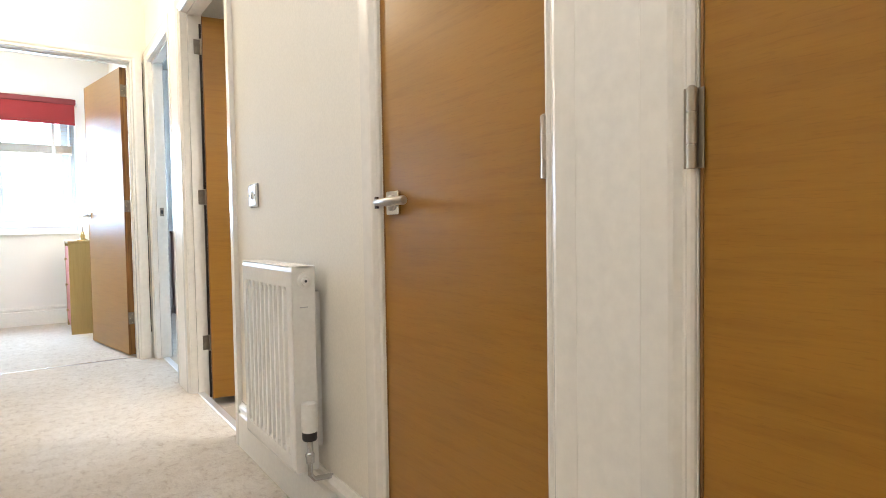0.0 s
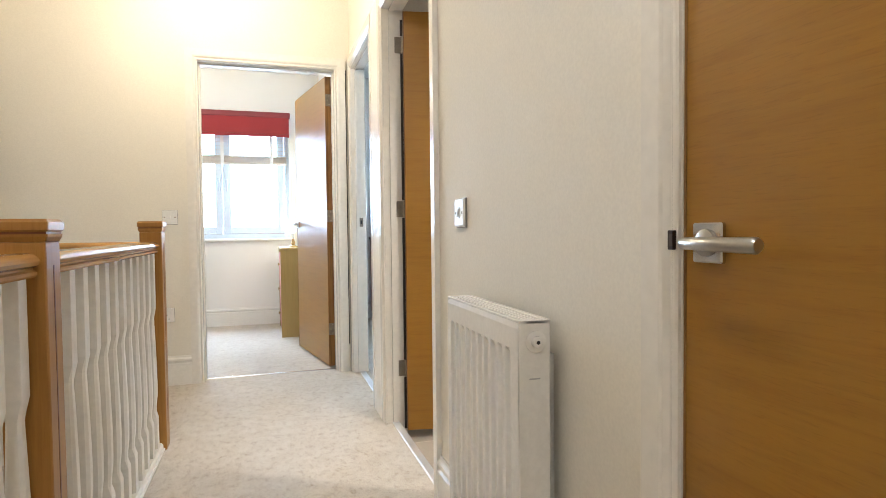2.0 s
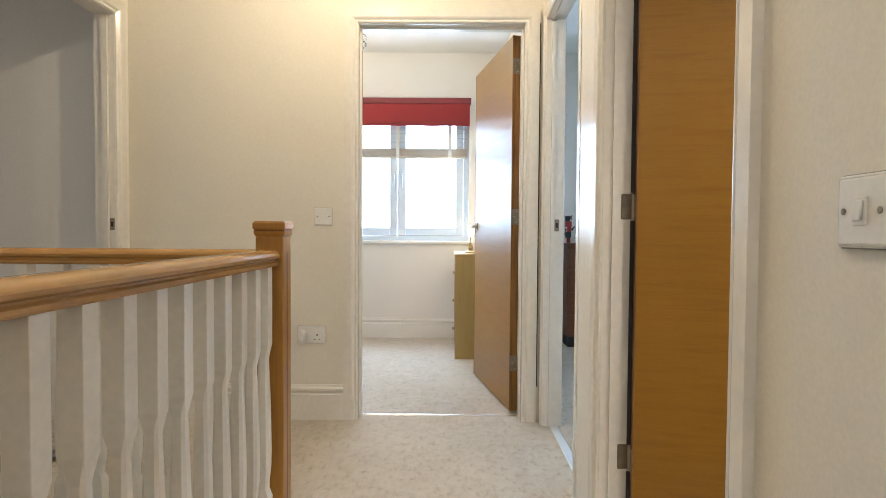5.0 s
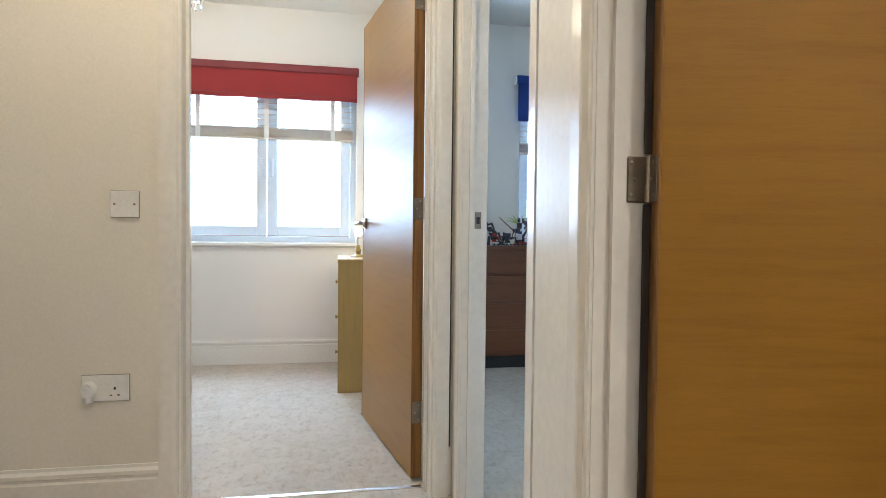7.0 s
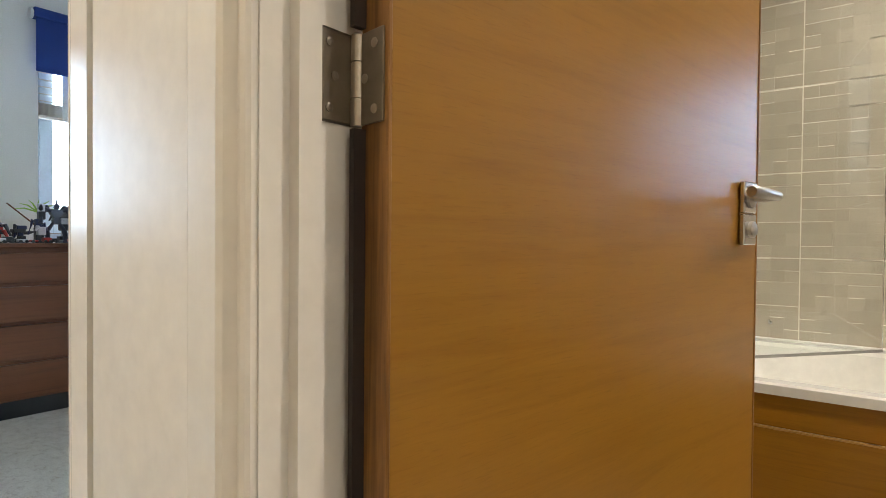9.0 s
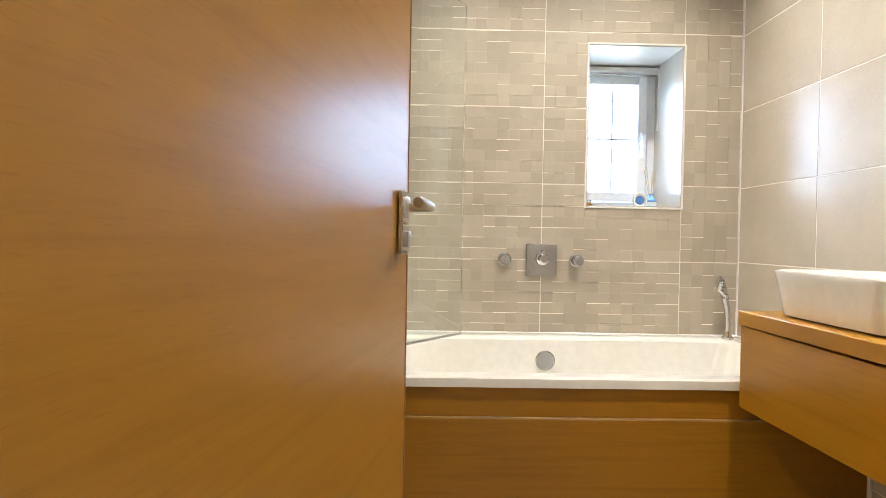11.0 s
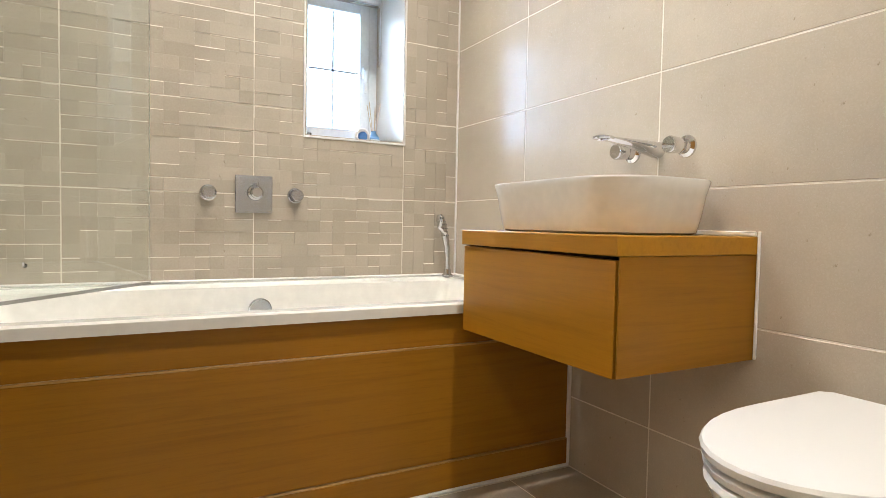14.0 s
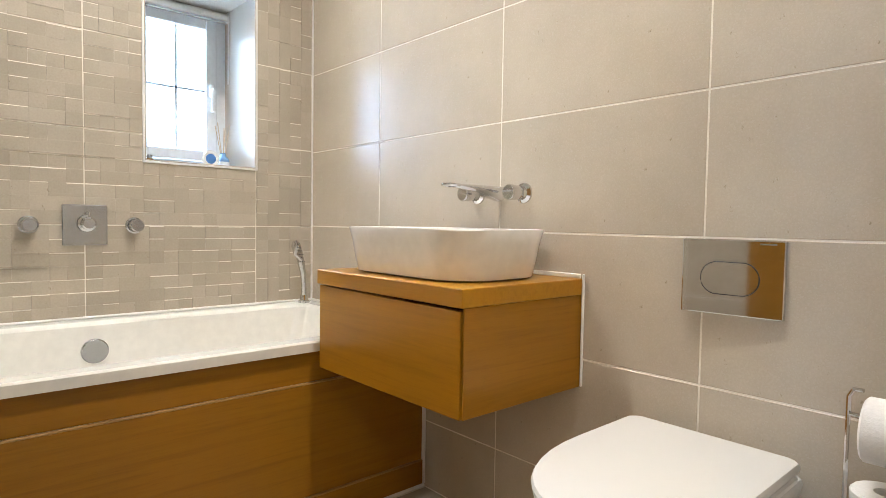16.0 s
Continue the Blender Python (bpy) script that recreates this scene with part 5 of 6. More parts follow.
def bath_window():
    y0, y1, z0, z1 = WB
    x = 3.615
    w = thing("window_bathroom", (x, (y0 + y1) / 2, z0), "small white plastic window with glazing bars and bright daylight", "window", "", "structure")
    f = 0.048
    bm = bmesh.new()
    for r in ((y0, z0, y0 + f, z1), (y1 - f, z0, y1, z1), (y0 + f, z0, y1 - f, z0 + f), (y0 + f, z1 - f, y1 - f, z1)):
        box(bm, x, r[0], r[1], x + 0.07, r[2], r[3], 0.003)
    part("window_frame", bm, UPVC_WHITE, w)
    a0, a1, b0, b1, s = y0 + f + 0.003, y1 - f - 0.003, z0 + f + 0.003, z1 - f - 0.003, 0.048
    bm = bmesh.new()
    for r in ((a0, b0, a0 + s, b1), (a1 - s, b0, a1, b1), (a0 + s, b0, a1 - s, b0 + s), (a0 + s, b1 - s, a1 - s, b1)):
        box(bm, x - 0.012, r[0], r[1], x + 0.05, r[2], r[3], 0.004)
    sash = part("sash", bm, UPVC_WHITE, w)
    p = part("pane", boxed(x + 0.018, a0 + s, b0 + s, x + 0.024, a1 - s, b1 - s), GLASS, sash)
    p.visible_shadow = False
    ym, zm = (a0 + a1) / 2, (b0 + b1) / 2
    part("glazing_bar", boxed(x + 0.012, ym - 0.005, b0 + s, x + 0.0175, ym + 0.005, b1 - s), UPVC_WHITE, sash)
    part("glazing_bar", boxed(x + 0.012, a0 + s, zm - 0.005, x + 0.0170, a1 - s, zm + 0.005), UPVC_WHITE, sash)
    part("handle", boxed(x - 0.040, a0 + 0.016, zm - 0.10, x - 0.026, a0 + 0.034, zm + 0.01, 0.004), UPVC_WHITE, sash)
    part("handle_base", boxed(x - 0.028, a0 + 0.014, zm - 0.03, x - 0.011, a0 + 0.036, zm + 0.03, 0.003), UPVC_WHITE, sash)
    bt = thing("rolled_blind", (x - 0.03, ym, z1), "white roller blind rolled up at the top of a small window", "roller blind")
    part("roll", turned([(0.016, y0 + 0.012), (0.016, y1 - 0.012)], (x - 0.035, 0, z1 - 0.030), "y", 16), PLASTIC, bt, "", False, True)
    part("bottom_bar", boxed(x - 0.039, y0 + 0.014, z1 - 0.062, x - 0.031, y1 - 0.014, z1 - 0.050, 0.002), CHROME_SATIN, bt)
    for yy in (y0 + 0.004, y1 - 0.012):
        part("bracket", boxed(x - 0.055, yy, z1 - 0.055, x - 0.012, yy + 0.008, z1 - 0.001), PLASTIC, bt)
    part("cord", tubed([(x - 0.052, y0 + 0.008, z1 - 0.03), (x - 0.052, y0 + 0.010, z1 - 0.34), (x - 0.046, y0 + 0.012, z1 - 0.34), (x - 0.046, y0 + 0.010, z1 - 0.03)], 0.002, 6), PLASTIC, bt)


bath_window()
solid("backdrop_sky", boxed(4.6, -1.2, -0.5, 4.62, 5.4, 4.5), bpy.data.materials.new("bright_overcast_sky"), "bright overcast sky outside the bathroom window", "sky", "structure")
SKYM = bpy.data.materials["bright_overcast_sky"]
SKYM.use_nodes = True
SKYM.node_tree.nodes["Principled BSDF"].inputs["Emission Color"].default_value = (0.82, 0.91, 1.0, 1)
SKYM.node_tree.nodes["Principled BSDF"].inputs["Emission Strength"].default_value = 2.4

# sill things
SZ = WB[2] + 0.009
rd = thing("reed_diffuser", (3.50, 2.035, SZ), "blue glass reed diffuser with pale wooden reeds on the sill", "reed diffuser")
part("bottle", turned([(0.024, 0), (0.028, 0.004), (0.028, 0.045), (0.014, 0.060), (0.012, 0.072), (0.014, 0.074)], (3.50, 2.035, SZ), "z", 18), plain("blue_glazed_bottle", (0.22, 0.42, 0.72), 0.12), rd, "", False, True)
part("label_band", turned([(0.0286, 0.014), (0.0286, 0.034)], (3.50, 2.035, SZ), "z", 18), plain("white_label", (0.8, 0.82, 0.85), 0.5), rd, "white label band", False, True)
for i in range(7):
    a = 2 * math.pi * i / 7 + 0.3
    part("reed", tubed([(3.50, 2.035, SZ + 0.02), (3.50 + 0.028 * math.cos(a), 2.035 + 0.034 * math.sin(a), SZ + 0.185 + 0.012 * (i % 3))], 0.0018, 5), plain("pale_reed", (0.66, 0.52, 0.36), 0.7), rd)
rg = thing("round_ornament", (3.46, 2.105, SZ), "white ring-shaped ornament with a blue centre on the sill", "ornament")
bm = bmesh.new()
tube(bm, [(3.46, 2.105 + 0.030 * math.cos(a * math.pi / 12), SZ + 0.040 + 0.030 * math.sin(a * math.pi / 12)) for a in range(25)], 0.009, 8)
part("ring", bm, PLASTIC, rg, "", False, True)
part("centre", turned([(0.022, 0.004), (0.022, -0.006), (0.016, -0.010)], (3.46, 2.105, SZ + 0.040), "x", 18), plain("mid_blue", (0.10, 0.26, 0.60), 0.3), rg, "blue centre", False, True)
part("foot", boxed(3.448, 2.090, SZ, 3.472, 2.120, SZ + 0.006), PLASTIC, rg)
ab = thing("small_bottle", (3.50, 2.345, SZ), "tiny amber bottle with a silver cap on the sill", "bottle")
part("glass_body", turned([(0.013, 0), (0.015, 0.003), (0.015, 0.022), (0.009, 0.027)], (3.50, 2.345, SZ), "z", 14), plain("amber_glass", (0.34, 0.17, 0.05), 0.15), ab, "", False, True)
part("cap", turned([(0.011, 0.027), (0.011, 0.040)], (3.50, 2.345, SZ), "z", 14), CHROME_SATIN, ab, "", False, True)


def vanity():
    x0, x1, y1 = 1.764, 2.408, 2.154
    v = thing("vanity_unit", ((x0 + x1) / 2, BY0, 0.45), "wall-hung oak vanity drawer unit beside the bath", "vanity unit")
    t = 0.004
    part("worktop", boxed(x0 - 0.003, BY0 + 0.001, 0.708, x1, y1 + 0.007, 0.752, 0.002), BATH_OAK_X, v, "thick oak worktop")
    part("side_panel", boxed(x0, BY0 + 0.001, 0.450, x0 + t, y1 - 0.003, 0.7075, 0.001), BATH_OAK_Y, v)
    part("side_panel", boxed(x1 - 0.010, BY0 + 0.001, 0.450, x1, y1 - 0.018, 0.7075, 0.001), BATH_OAK_Y, v)
    part("bottom_panel", boxed(x0 + t, BY0 + 0.001, 0.450, x1 - t, y1 - 0.020, 0.466), BATH_OAK_X, v)
    # near-black sheet added so the drawer gaps look shaded
    part("inner_shade_sheet", boxed(x0 + t, y1 - 0.045, 0.466, x1 - t, y1 - 0.040, 0.707), GAP_SHADE, v, "dark sheet standing for the shade behind the drawer")
    bm = boxed(x0 + t + 0.007, y1 - 0.021, 0.447, x1 - 0.001, y1 - 0.002, 0.704, 0.0015)
    for q in bm.verts:
        q.co.z -= 0.005 * (x1 - q.co.x) / (x1 - x0) if q.co.z > 0.6 else 0
    part("drawer_front", bm, BATH_OAK_X, v, "flush oak drawer front with a dark finger gap")
    return v


vanity()
bm = boxed(1.7545, BY0, 0.452, 1.7605, BY0 + 0.009, 0.765, 0.002)
box(bm, 1.7665, BY0, 0.7525, 2.402, BY0 + 0.008, 0.765, 0.002)
solid("trim_vanity_seal", bm, SEALANT, "white sealant round the vanity unit", "sealant", "structure")


def basin():
    cx, cy, z0, z1 = 2.088, 1.935, 0.7525, 0.886
    b = thing("vessel_basin", (cx, cy, z0), "white ceramic countertop basin with soft corners on an oak worktop", "basin")
    bm = bmesh.new()
    W, D = 0.575, 0.385
    rings = [rounded(cx, cy, W - 0.076, D - 0.070, 0.105, z0, 7), rounded(cx, cy, W - 0.056, D - 0.050, 0.11, z0 + 0.005, 7), rounded(cx, cy, W - 0.036, D - 0.032, 0.118, z0 + 0.045, 7), rounded(cx, cy, W - 0.018, D - 0.016, 0.125, z0 + 0.095, 7),
             rounded(cx, cy, W, D, 0.13, z1 - 0.004, 7), rounded(cx, cy, W - 0.003, D - 0.003, 0.13, z1, 7), rounded(cx, cy, W - 0.016, D - 0.016, 0.125, z1, 7), rounded(cx, cy, W - 0.020, D - 0.020, 0.125, z1 - 0.005, 7),
             rounded(cx, cy, W - 0.06, D - 0.05, 0.11, z0 + 0.06, 7), rounded(cx, cy, W - 0.16, D - 0.13, 0.08, z0 + 0.022, 7), rounded(cx, cy, 0.10, 0.08, 0.03, z0 + 0.014, 7)]
    loft(bm, rings)
    part("bowl", bm, CERAMIC, b, "", False, True)
    part("waste", turned([(0.030, 0.0), (0.030, 0.004), (0.022, 0.007)], (cx, cy, z0 + 0.0142), "z", 20), CHROME, b, "", False, True)
    return b


basin()


def wall_tap():
    x, z = 2.078, 0.998
    t = thing("basin_tap", (x, BY0, z), "chrome wall-mounted basin tap with an open-ended waterfall spout and two handles", "tap")
    bm = bmesh.new()
    rings = []
    for y, w, h, dz in ((0.0, 0.027, 0.030, 0.002), (0.022, 0.027, 0.030, 0.002), (0.065, 0.024, 0.024, 0.006), (0.130, 0.022, 0.014, 0.011), (0.205, 0.024, 0.006, 0.013)):
        rings.append([(x + w * math.cos(k * math.pi / 9), BY0 + y, z + dz + h * math.sin(k * math.pi / 9) * (0.55 if math.sin(k * math.pi / 9) > 0 else 1.0)) for k in range(18)])
    loft(bm, rings)
    sp = part("spout", bm, CHROME, t, "", False, True)
    bm = bmesh.new()
    tube(bm, [(x + 0.024 * math.cos(a * math.pi / 10), BY0 + 0.212 + 0.026 * math.sin(a * math.pi / 10), z + 0.013) for a in range(21)], 0.0045, 8)
    part("outlet_ring", bm, CHROME, sp, "open ring at the tip", False, True)
    for sx in (-0.098, 0.098):
        part("handle", turned([(0.031, 0), (0.030, 0.006), (0.021, 0.012), (0.019, 0.030), (0.022, 0.036), (0.024, 0.070), (0.021, 0.075)], (x + sx, BY0, z - 0.004), "y", 22), CHROME, t, "", False, True)
    return t


wall_tap()

fp = thing("flush_plate", pose(1.363, BY0 + 0.007, 0.788, 0, 0, 3.6), "polished chrome flush plate with an oval button on beige tiles", "flush plate")
part("plate", boxed(-0.108, -0.006, -0.085, 0.109, 0.010, 0.085, 0.003, 2), CHROME, fp, "", True)
bm = bmesh.new()
prof = []
for k in range(33):
    a = 2 * math.pi * k / 32
    cxx = 0.026 if math.cos(a) > 0 else -0.026
    prof.append((0.003 + cxx + 0.035 * math.cos(a), 0.0105, -0.002 + 0.036 * math.sin(a)))
tube(bm, prof, 0.0022, 6)
part("oval_groove", bm, BLACK, fp, "dark outline of the button", True)
bm = bmesh.new()
loft(bm, [[(px, yy, pz) for px, q, pz in prof[:-1]] for yy in (0.0101, 0.0125)])
part("button", bm, CHROME, fp, "oval button", True)
part("mark", boxed(-0.09, 0.0101, 0.075, -0.058, 0.0106, 0.078), plain("engraved_grey", (0.25, 0.25, 0.25)), fp, "small engraved bar", True)


def d_outline(cx, yb, hw, length, z, n=18):
    """Straight back and sides with an elliptical front."""
    straight = length * 0.42
    pts = [(cx - hw + 0.012, yb, z), (cx + hw - 0.012, yb, z), (cx + hw, yb + 0.014, z)]
    for k in range(n + 1):
        a = math.pi * k / n
        pts.append((cx + hw * math.cos(a), yb + straight + (length - straight) * math.sin(a) ** 0.92, z))
    pts.append((cx - hw, yb + 0.014, z))
    return pts


def toilet():
    cx, yb = 1.388, 1.745
    t = thing("toilet", (cx, BY0, BZ), "white back-to-wall toilet with its lid closed", "toilet")
    bm = bmesh.new()
    loft(bm, [d_outline(cx, BY0 + 0.001, hw, ln, z) for hw, ln, z in ((0.120, 0.36, BZ + 0.0005), (0.122, 0.365, BZ + 0.03), (0.135, 0.40, 0.10), (0.158, 0.46, 0.24), (0.178, 0.565, 0.345), (0.184, 0.580, 0.375), (0.180, 0.573, 0.384))])
    part("pan", bm, CERAMIC, t, "", False, True)
    bm = bmesh.new()
    loft(bm, [d_outline(cx, yb, hw, ln, z) for hw, ln, z in ((0.180, 0.522, 0.386), (0.186, 0.530, 0.390), (0.187, 0.532, 0.400), (0.183, 0.526, 0.404))])
    part("seat", bm, LID, t, "", False, True)
    bm = bmesh.new()
    loft(bm, [d_outline(cx, yb, hw, ln, z) for hw, ln, z in ((0.182, 0.526, 0.409), (0.188, 0.535, 0.412), (0.190, 0.538, 0.424), (0.187, 0.534, 0.430), (0.176, 0.522, 0.432))])
    part("lid", bm, LID, t, "closed white lid", False, True)
    part("hinge_bar", boxed(cx - 0.14, yb - 0.030, 0.384, cx + 0.14, yb + 0.012, 0.410, 0.006, 2), PLASTIC, t)
    return t


toilet()


def roll_stand():
    x, y = 1.050, 1.80
    s = thing("toilet_roll_stand", (x, y, BZ), "chrome wire stand for toilet rolls", "toilet roll holder")
    part("base", turned([(0.085, 0), (0.085, 0.008), (0.078, 0.012)], (x, y, BZ + 0.0005), "z", 24), CHROME, s, "", False, True)
    part("upright", tubed([(x + 0.068, y - 0.02, BZ + 0.01), (x + 0.068, y - 0.02, 0.592), (x + 0.060, y - 0.018, 0.606), (x + 0.044, y - 0.012, 0.608)], 0.004), CHROME, s, "", False, True)
    part("arm", tubed([(x + 0.064, y - 0.018, 0.56), (x - 0.08, y + 0.02, 0.56)], 0.004), CHROME, s)
    part("spindle", tubed([(x, y, BZ + 0.01), (x, y, 0.338)], 0.005), CHROME, s)
    return s


roll_stand()
PAPER = surface("white_tissue", (0.80, 0.78, 0.75), (0.85, 0.83, 0.80), 0.95, big=10, fine=160, bumps=0.4, depth=0.002)


def ring_roll(name, center, axis, label, r=0.055, h=0.1):
    bm = bmesh.new()
    seg = 28
    rings = []
    for rr, k in ((0.02, -h / 2), (r - 0.004, -h / 2), (r, -h / 2 + 0.004), (r, h / 2 - 0.004), (r - 0.004, h / 2), (0.02, h / 2)):
        ring = []
        for i in range(seg):
            a = 2 * math.pi * i / seg
            p = (rr * math.cos(a), rr * math.sin(a), k) if axis == "z" else (k, rr * math.cos(a), rr * math.sin(a))
            ring.append(bm.verts.new(Vector(center) + Vector(p)))
        rings.append(ring)
    rings.append(rings[0])
    for a, b in zip(rings, rings[1:]):
        for i in range(seg):
            bm.faces.new((a[i], a[(i + 1) % seg], b[(i + 1) % seg], b[i]))
    t = thing(name, center, label, "toilet roll")
    part("paper", bm, PAPER, t, "", False, True)
    part("tube_core", tubed([tuple(Vector(center) + Vector((0, 0, -h / 2 + 0.001) if axis == "z" else (-h / 2 + 0.001, 0, 0))), tuple(Vector(center) + Vector((0, 0, h / 2 - 0.02) if axis == "z" else (h / 2 - 0.02, 0, 0)))], 0.0195, 20),
         plain("brown_card", (0.20, 0.12, 0.07), 0.9), t, "brown card core")


ring_roll("toilet_roll", (1.035, 1.807, 0.545), "x", "white toilet roll on the arm of a chrome stand", 0.058)
ring_roll("toilet_roll", (1.050, 1.80, 0.388), "z", "spare white toilet roll on a chrome spindle")

# ---- tiles, last ----


def plain_tile_mesh(cache, w, h, t=0.008):
    """A tile of width w and height h in its own x and z, facing y, with eased edges."""
    key = (round(w, 3), round(h, 3))
    if key not in cache:
        bm = bmesh.new()
        e = 0.0012
        loft(bm, [[(0, 0, 0), (w, 0, 0), (w, 0, h), (0, 0, h)], [(0, t - e, 0), (w, t - e, 0), (w, t - e, h), (0, t - e, h)], [(e, t, e), (w - e, t, e), (w - e, t, h - e), (e, t, h - e)]])
        cache[key] = finish(bm, "tile", cache["material"])
    return cache[key]


def relief_tile_mesh(cache, w, h, variant, upright):
    """A tile broken into many small blocks that stand out by different amounts."""
    key = (round(w, 3), round(h, 3), variant, upright)
    if key in cache:
        return cache[key]
    rng = random.Random(variant * 31 + int(w * 1000) + int(h * 1000))
    long_n, short_n = (max(1, round(h / 0.054)), max(1, round(w / 0.050))) if upright else (max(1, round(w / 0.054)), max(1, round(h / 0.050)))
    verts, faces, pale = [], [], []

    def blockbox(a0, c0, a1, c1, t):
        g = 0.0
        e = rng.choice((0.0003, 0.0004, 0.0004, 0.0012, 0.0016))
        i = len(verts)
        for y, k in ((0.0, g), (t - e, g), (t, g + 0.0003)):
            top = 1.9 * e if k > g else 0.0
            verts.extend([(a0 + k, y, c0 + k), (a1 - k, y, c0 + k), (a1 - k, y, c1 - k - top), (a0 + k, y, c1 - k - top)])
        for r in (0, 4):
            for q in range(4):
                # wider top chamfers are picked out to be coloured as highlights
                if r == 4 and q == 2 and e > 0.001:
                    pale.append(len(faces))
                faces.append((i + r + q, i + r + (q + 1) % 4, i + r + 4 + (q + 1) % 4, i + r + 4 + q))
        faces.append((i + 8, i + 9, i + 10, i + 11))
    sl, ss = ((h / long_n, w / short_n) if upright else (w / long_n, h / short_n))
    for j in range(short_n):
        k = 0
        while k < long_n:
            span = rng.choice((1, 1, 1, 1, 2, 2))
            span = min(span, long_n - k)
            t = rng.choice((0.0046, 0.0052, 0.0056, 0.0062, 0.0068, 0.0078))
            a = (k * sl, j * ss, (k + span) * sl, (j + 1) * ss)
            if upright:
                blockbox(a[1], a[0], a[3], a[2], t)
            else:
                blockbox(a[0], a[1], a[2], a[3], t)
            k += span
    me = bpy.data.meshes.new("relief_tile")
    me.from_pydata(verts, [], faces)
    bm = bmesh.new()
    bm.from_mesh(me)
    bmesh.ops.recalc_face_normals(bm, faces=bm.faces)
    bm.to_mesh(me)
    bm.free()
    me.materials.append(MOSAIC)
    # second slot: pale colour painting the light caught on block tops
    me.materials.append(GROUT_AND_GLINT)
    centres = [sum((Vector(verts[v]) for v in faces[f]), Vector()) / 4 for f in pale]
    glint_marks = {(round(c.x, 5), round(c.y, 5), round(c.z, 5)) for c in centres}
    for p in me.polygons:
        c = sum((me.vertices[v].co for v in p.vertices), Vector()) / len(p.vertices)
        if (round(c.x, 5), round(c.y, 5), round(c.z, 5)) in glint_marks:
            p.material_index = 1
    cache[key] = me
    return me


PLAIN = {"material": TILE}
FLOORS = {"material": FLOOR_TILE}
RELIEF = {}
ROWS = [BZ, 0.175, 0.525, 0.872, 1.225, 1.577, 1.928, 2.280, 2.632]
ROWS_SOUTH = [BZ, 0.176, 0.528, 0.876, 1.218, 1.572, 1.924, 2.278, 2.632]
JOINT = 0.0022


def tile_wall(owner, m, us, rows, holes, relief=False, skip=None):
    """Lays tiles on a wall: m takes the wall's own (along, out, up) into the world; us and rows are the joints."""
    count = 0
    for i, (u0, u1) in enumerate(zip(us, us[1:])):
        for z0, z1 in zip(rows, rows[1:]):
            if skip and skip(u0, z0, u1, z1):
                continue
            for a0, b0, a1, b1 in cut_rects(u0 + JOINT, z0 + JOINT, u1 - JOINT, z1 - JOINT, holes):
                if a1 - a0 < 0.006 or b1 - b0 < 0.006:
                    continue
                count += 1
                me = relief_tile_mesh(RELIEF, a1 - a0, b1 - b0, count % 5, u1 - u0 < 0.3) if relief else plain_tile_mesh(PLAIN, a1 - a0, b1 - b0)
                ob = new("tile", me)
                ob.parent = owner
                ob.matrix_parent_inverse = owner.matrix_world.inverted()
                ob.matrix_world = m @ Matrix.Translation((a0, 0, b0))


def backing(name, bm, label):
    return solid(name, bm, GROUT_AND_GLINT, label, "wall tiles", "structure")


window_wall = bpy.data.objects["wall_bath_window"]
south_wall = bpy.data.objects["wall_bath_south"]
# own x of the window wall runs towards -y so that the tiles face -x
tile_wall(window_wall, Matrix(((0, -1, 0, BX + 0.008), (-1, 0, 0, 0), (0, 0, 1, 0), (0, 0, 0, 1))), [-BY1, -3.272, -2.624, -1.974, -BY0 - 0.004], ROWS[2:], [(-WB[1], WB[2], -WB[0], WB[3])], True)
tile_wall(south_wall, Matrix(((1, 0, 0, 0), (0, 1, 0, BY0 - 0.008), (0, 0, 1, 0), (0, 0, 0, 1))), [XB, 1.432, 2.080, 2.736, BX], ROWS_SOUTH, [], False,
          lambda u0, z0, u1, z1: u0 > 2.6 and z1 < 0.55)
far_wall = backing("wall_bath_north", boxed(XB + 0.001, BY1 + 0.0012, -0.3, BX + 0.008, BY1 + 0.0079, CEIL), "tiled bathroom wall at the end of the bath")
tile_wall(far_wall, Matrix(((-1, 0, 0, 0), (0, -1, 0, BY1 + 0.0075), (0, 0, 1, 0), (0, 0, 0, 1))), [-BX, -2.724, -2.076, -1.428, -XB], ROWS, [], False)
bm = bmesh.new()
for a0, b0, a1, b1 in cut_rects(BY0, BZ, BY1, CEIL, [(DB[0], -1, DB[1], HEAD)]):
    box(bm, XB + 0.0005, a0, b0, XB + 0.006, a1, b1)
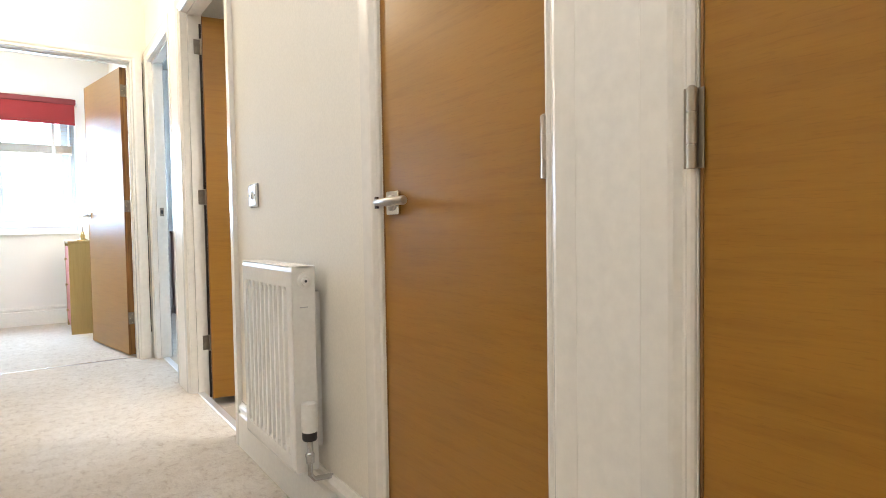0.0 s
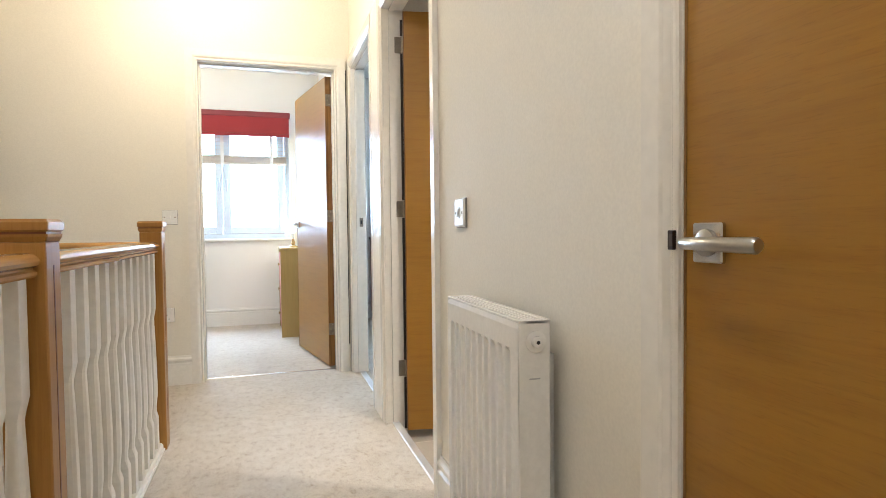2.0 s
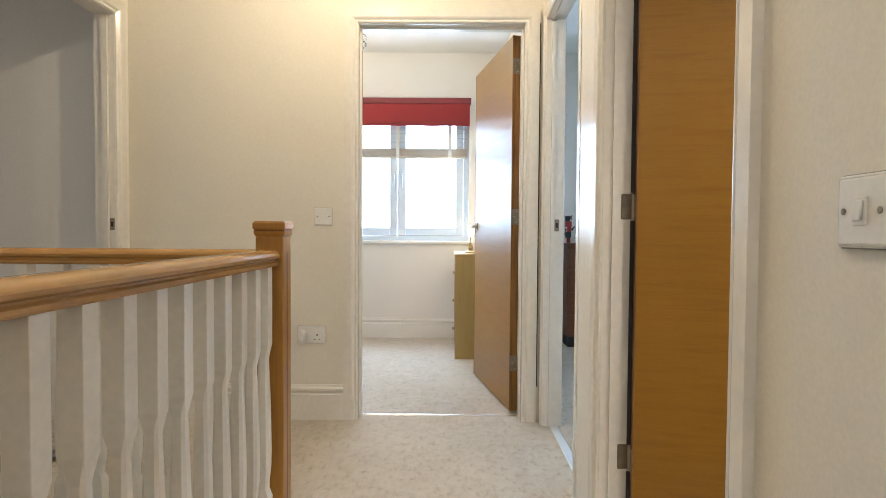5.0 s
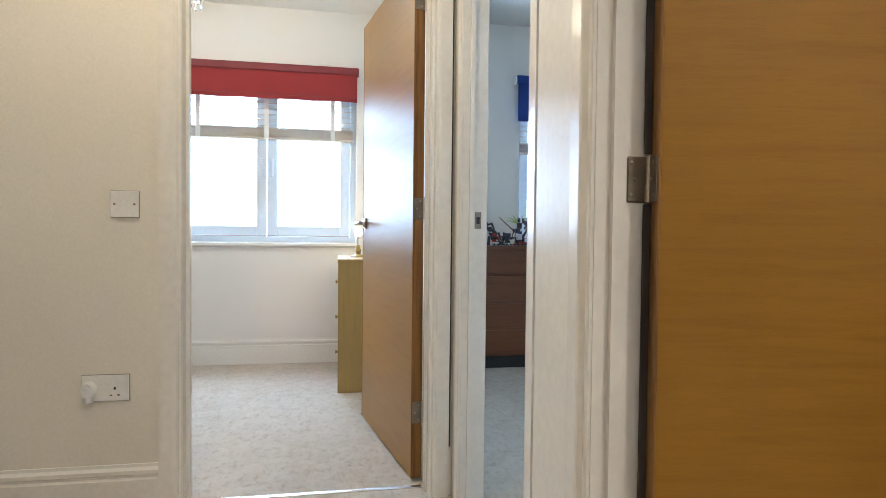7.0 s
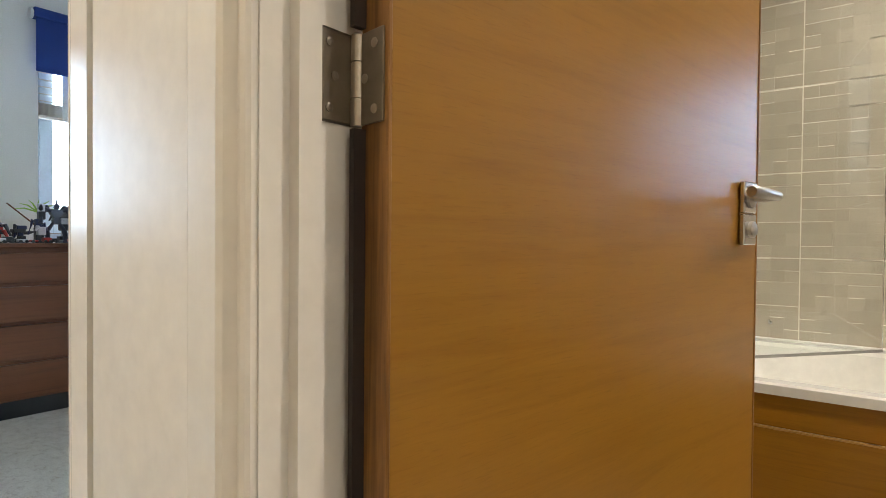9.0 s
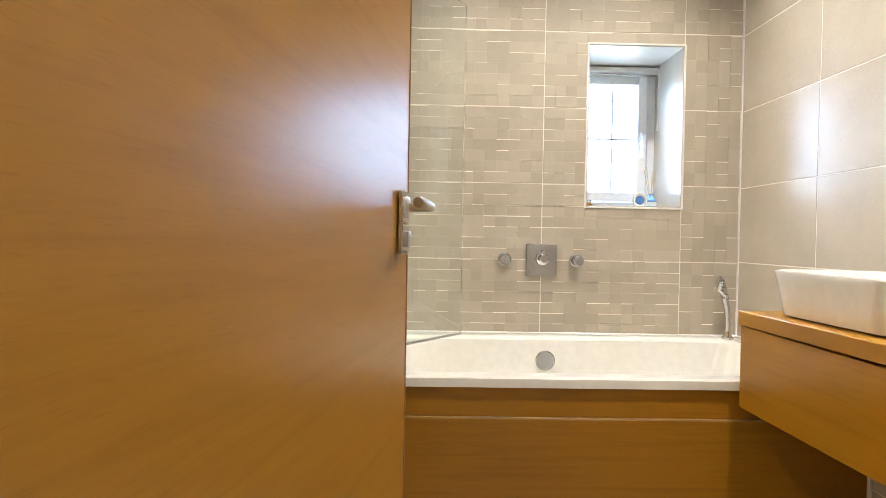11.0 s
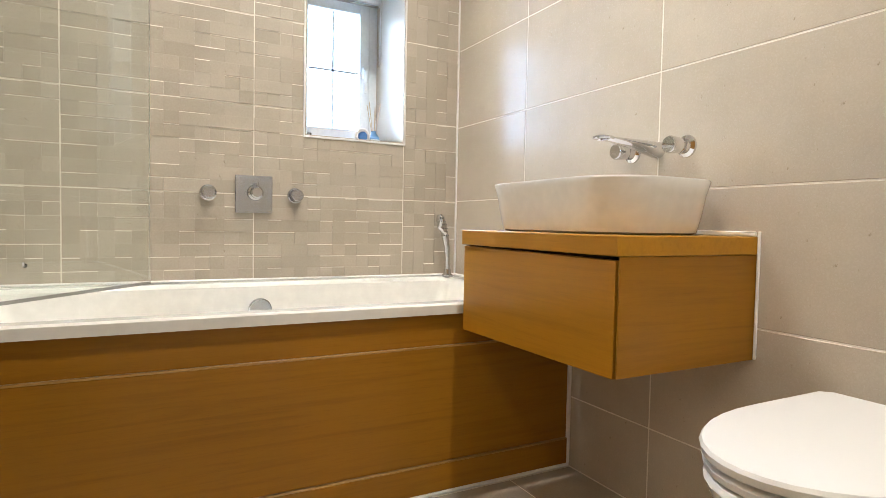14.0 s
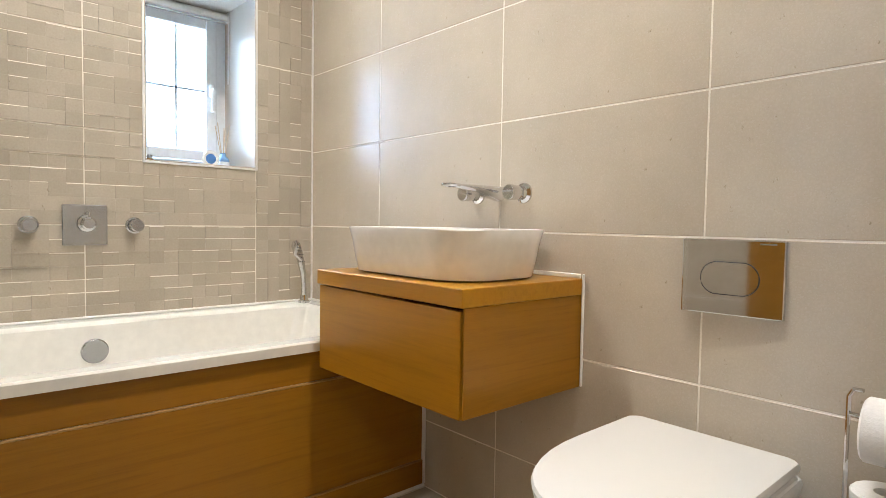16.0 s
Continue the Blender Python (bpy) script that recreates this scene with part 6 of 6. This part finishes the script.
door_wall = backing("wall_bath_west", bm, "tiled bathroom wall round the door")
tile_wall(door_wall, Matrix(((0, 1, 0, XB + 0.002), (1, 0, 0, 0), (0, 0, 1, 0), (0, 0, 0, 1))), [BY0, 2.35, 3.0, BY1], ROWS, [(DB[0] - 0.02, -1, DB[1] + 0.02, HEAD + 0.02)])
# floor tiles, laid flat
bath_floor = bpy.data.objects["floor_bathroom"]
xs = [0.83, 1.118, 1.766, 2.424]
ys = [BY0, 1.95, 2.60, 3.25, BY1]
for x0, x1 in zip(xs, xs[1:]):
    for y0, y1 in zip(ys, ys[1:]):
        me = plain_tile_mesh(FLOORS, x1 - x0 - 2 * JOINT, y1 - y0 - 2 * JOINT)
        ob = new("tile", me)
        ob.parent = bath_floor
        ob.matrix_world = Matrix(((1, 0, 0, x0 + JOINT), (0, 0, 1, y0 + JOINT), (0, 1, 0, BZ - 0.008), (0, 0, 0, 1)))
# tiled reveal of the window
y0, y1, z0, z1 = WB
bm = bmesh.new()
box(bm, BX, y0 + 0.0005, z0 + 0.0005, 3.614, y0 + 0.008, z1 - 0.0005)
box(bm, BX, y1 - 0.008, z0 + 0.0005, 3.614, y1 - 0.0005, z1 - 0.0005)
box(bm, BX, y0 + 0.008, z0 + 0.0005, 3.614, y1 - 0.008, z0 + 0.008)
box(bm, BX, y0 + 0.008, z1 - 0.008, 3.614, y1 - 0.008, z1 - 0.0005)
solid("trim_window_reveal", bm, TILE, "pale beige tiles lining the deep window recess", "wall tiles", "structure")
bm = bmesh.new()
for r in ((y0 - 0.004, z0 - 0.004, y0 + 0.004, z1 + 0.004), (y1 - 0.004, z0 - 0.004, y1 + 0.004, z1 + 0.004), (y0 + 0.004, z0 - 0.004, y1 - 0.004, z0 + 0.004), (y0 + 0.004, z1 - 0.004, y1 - 0.004, z1 + 0.004)):
    box(bm, BX - 0.004, r[0], r[1], BX + 0.006, r[2], r[3], 0.001)
solid("trim_window_edge", bm, SEALANT, "white tile trim round the window recess", "tile trim", "structure")
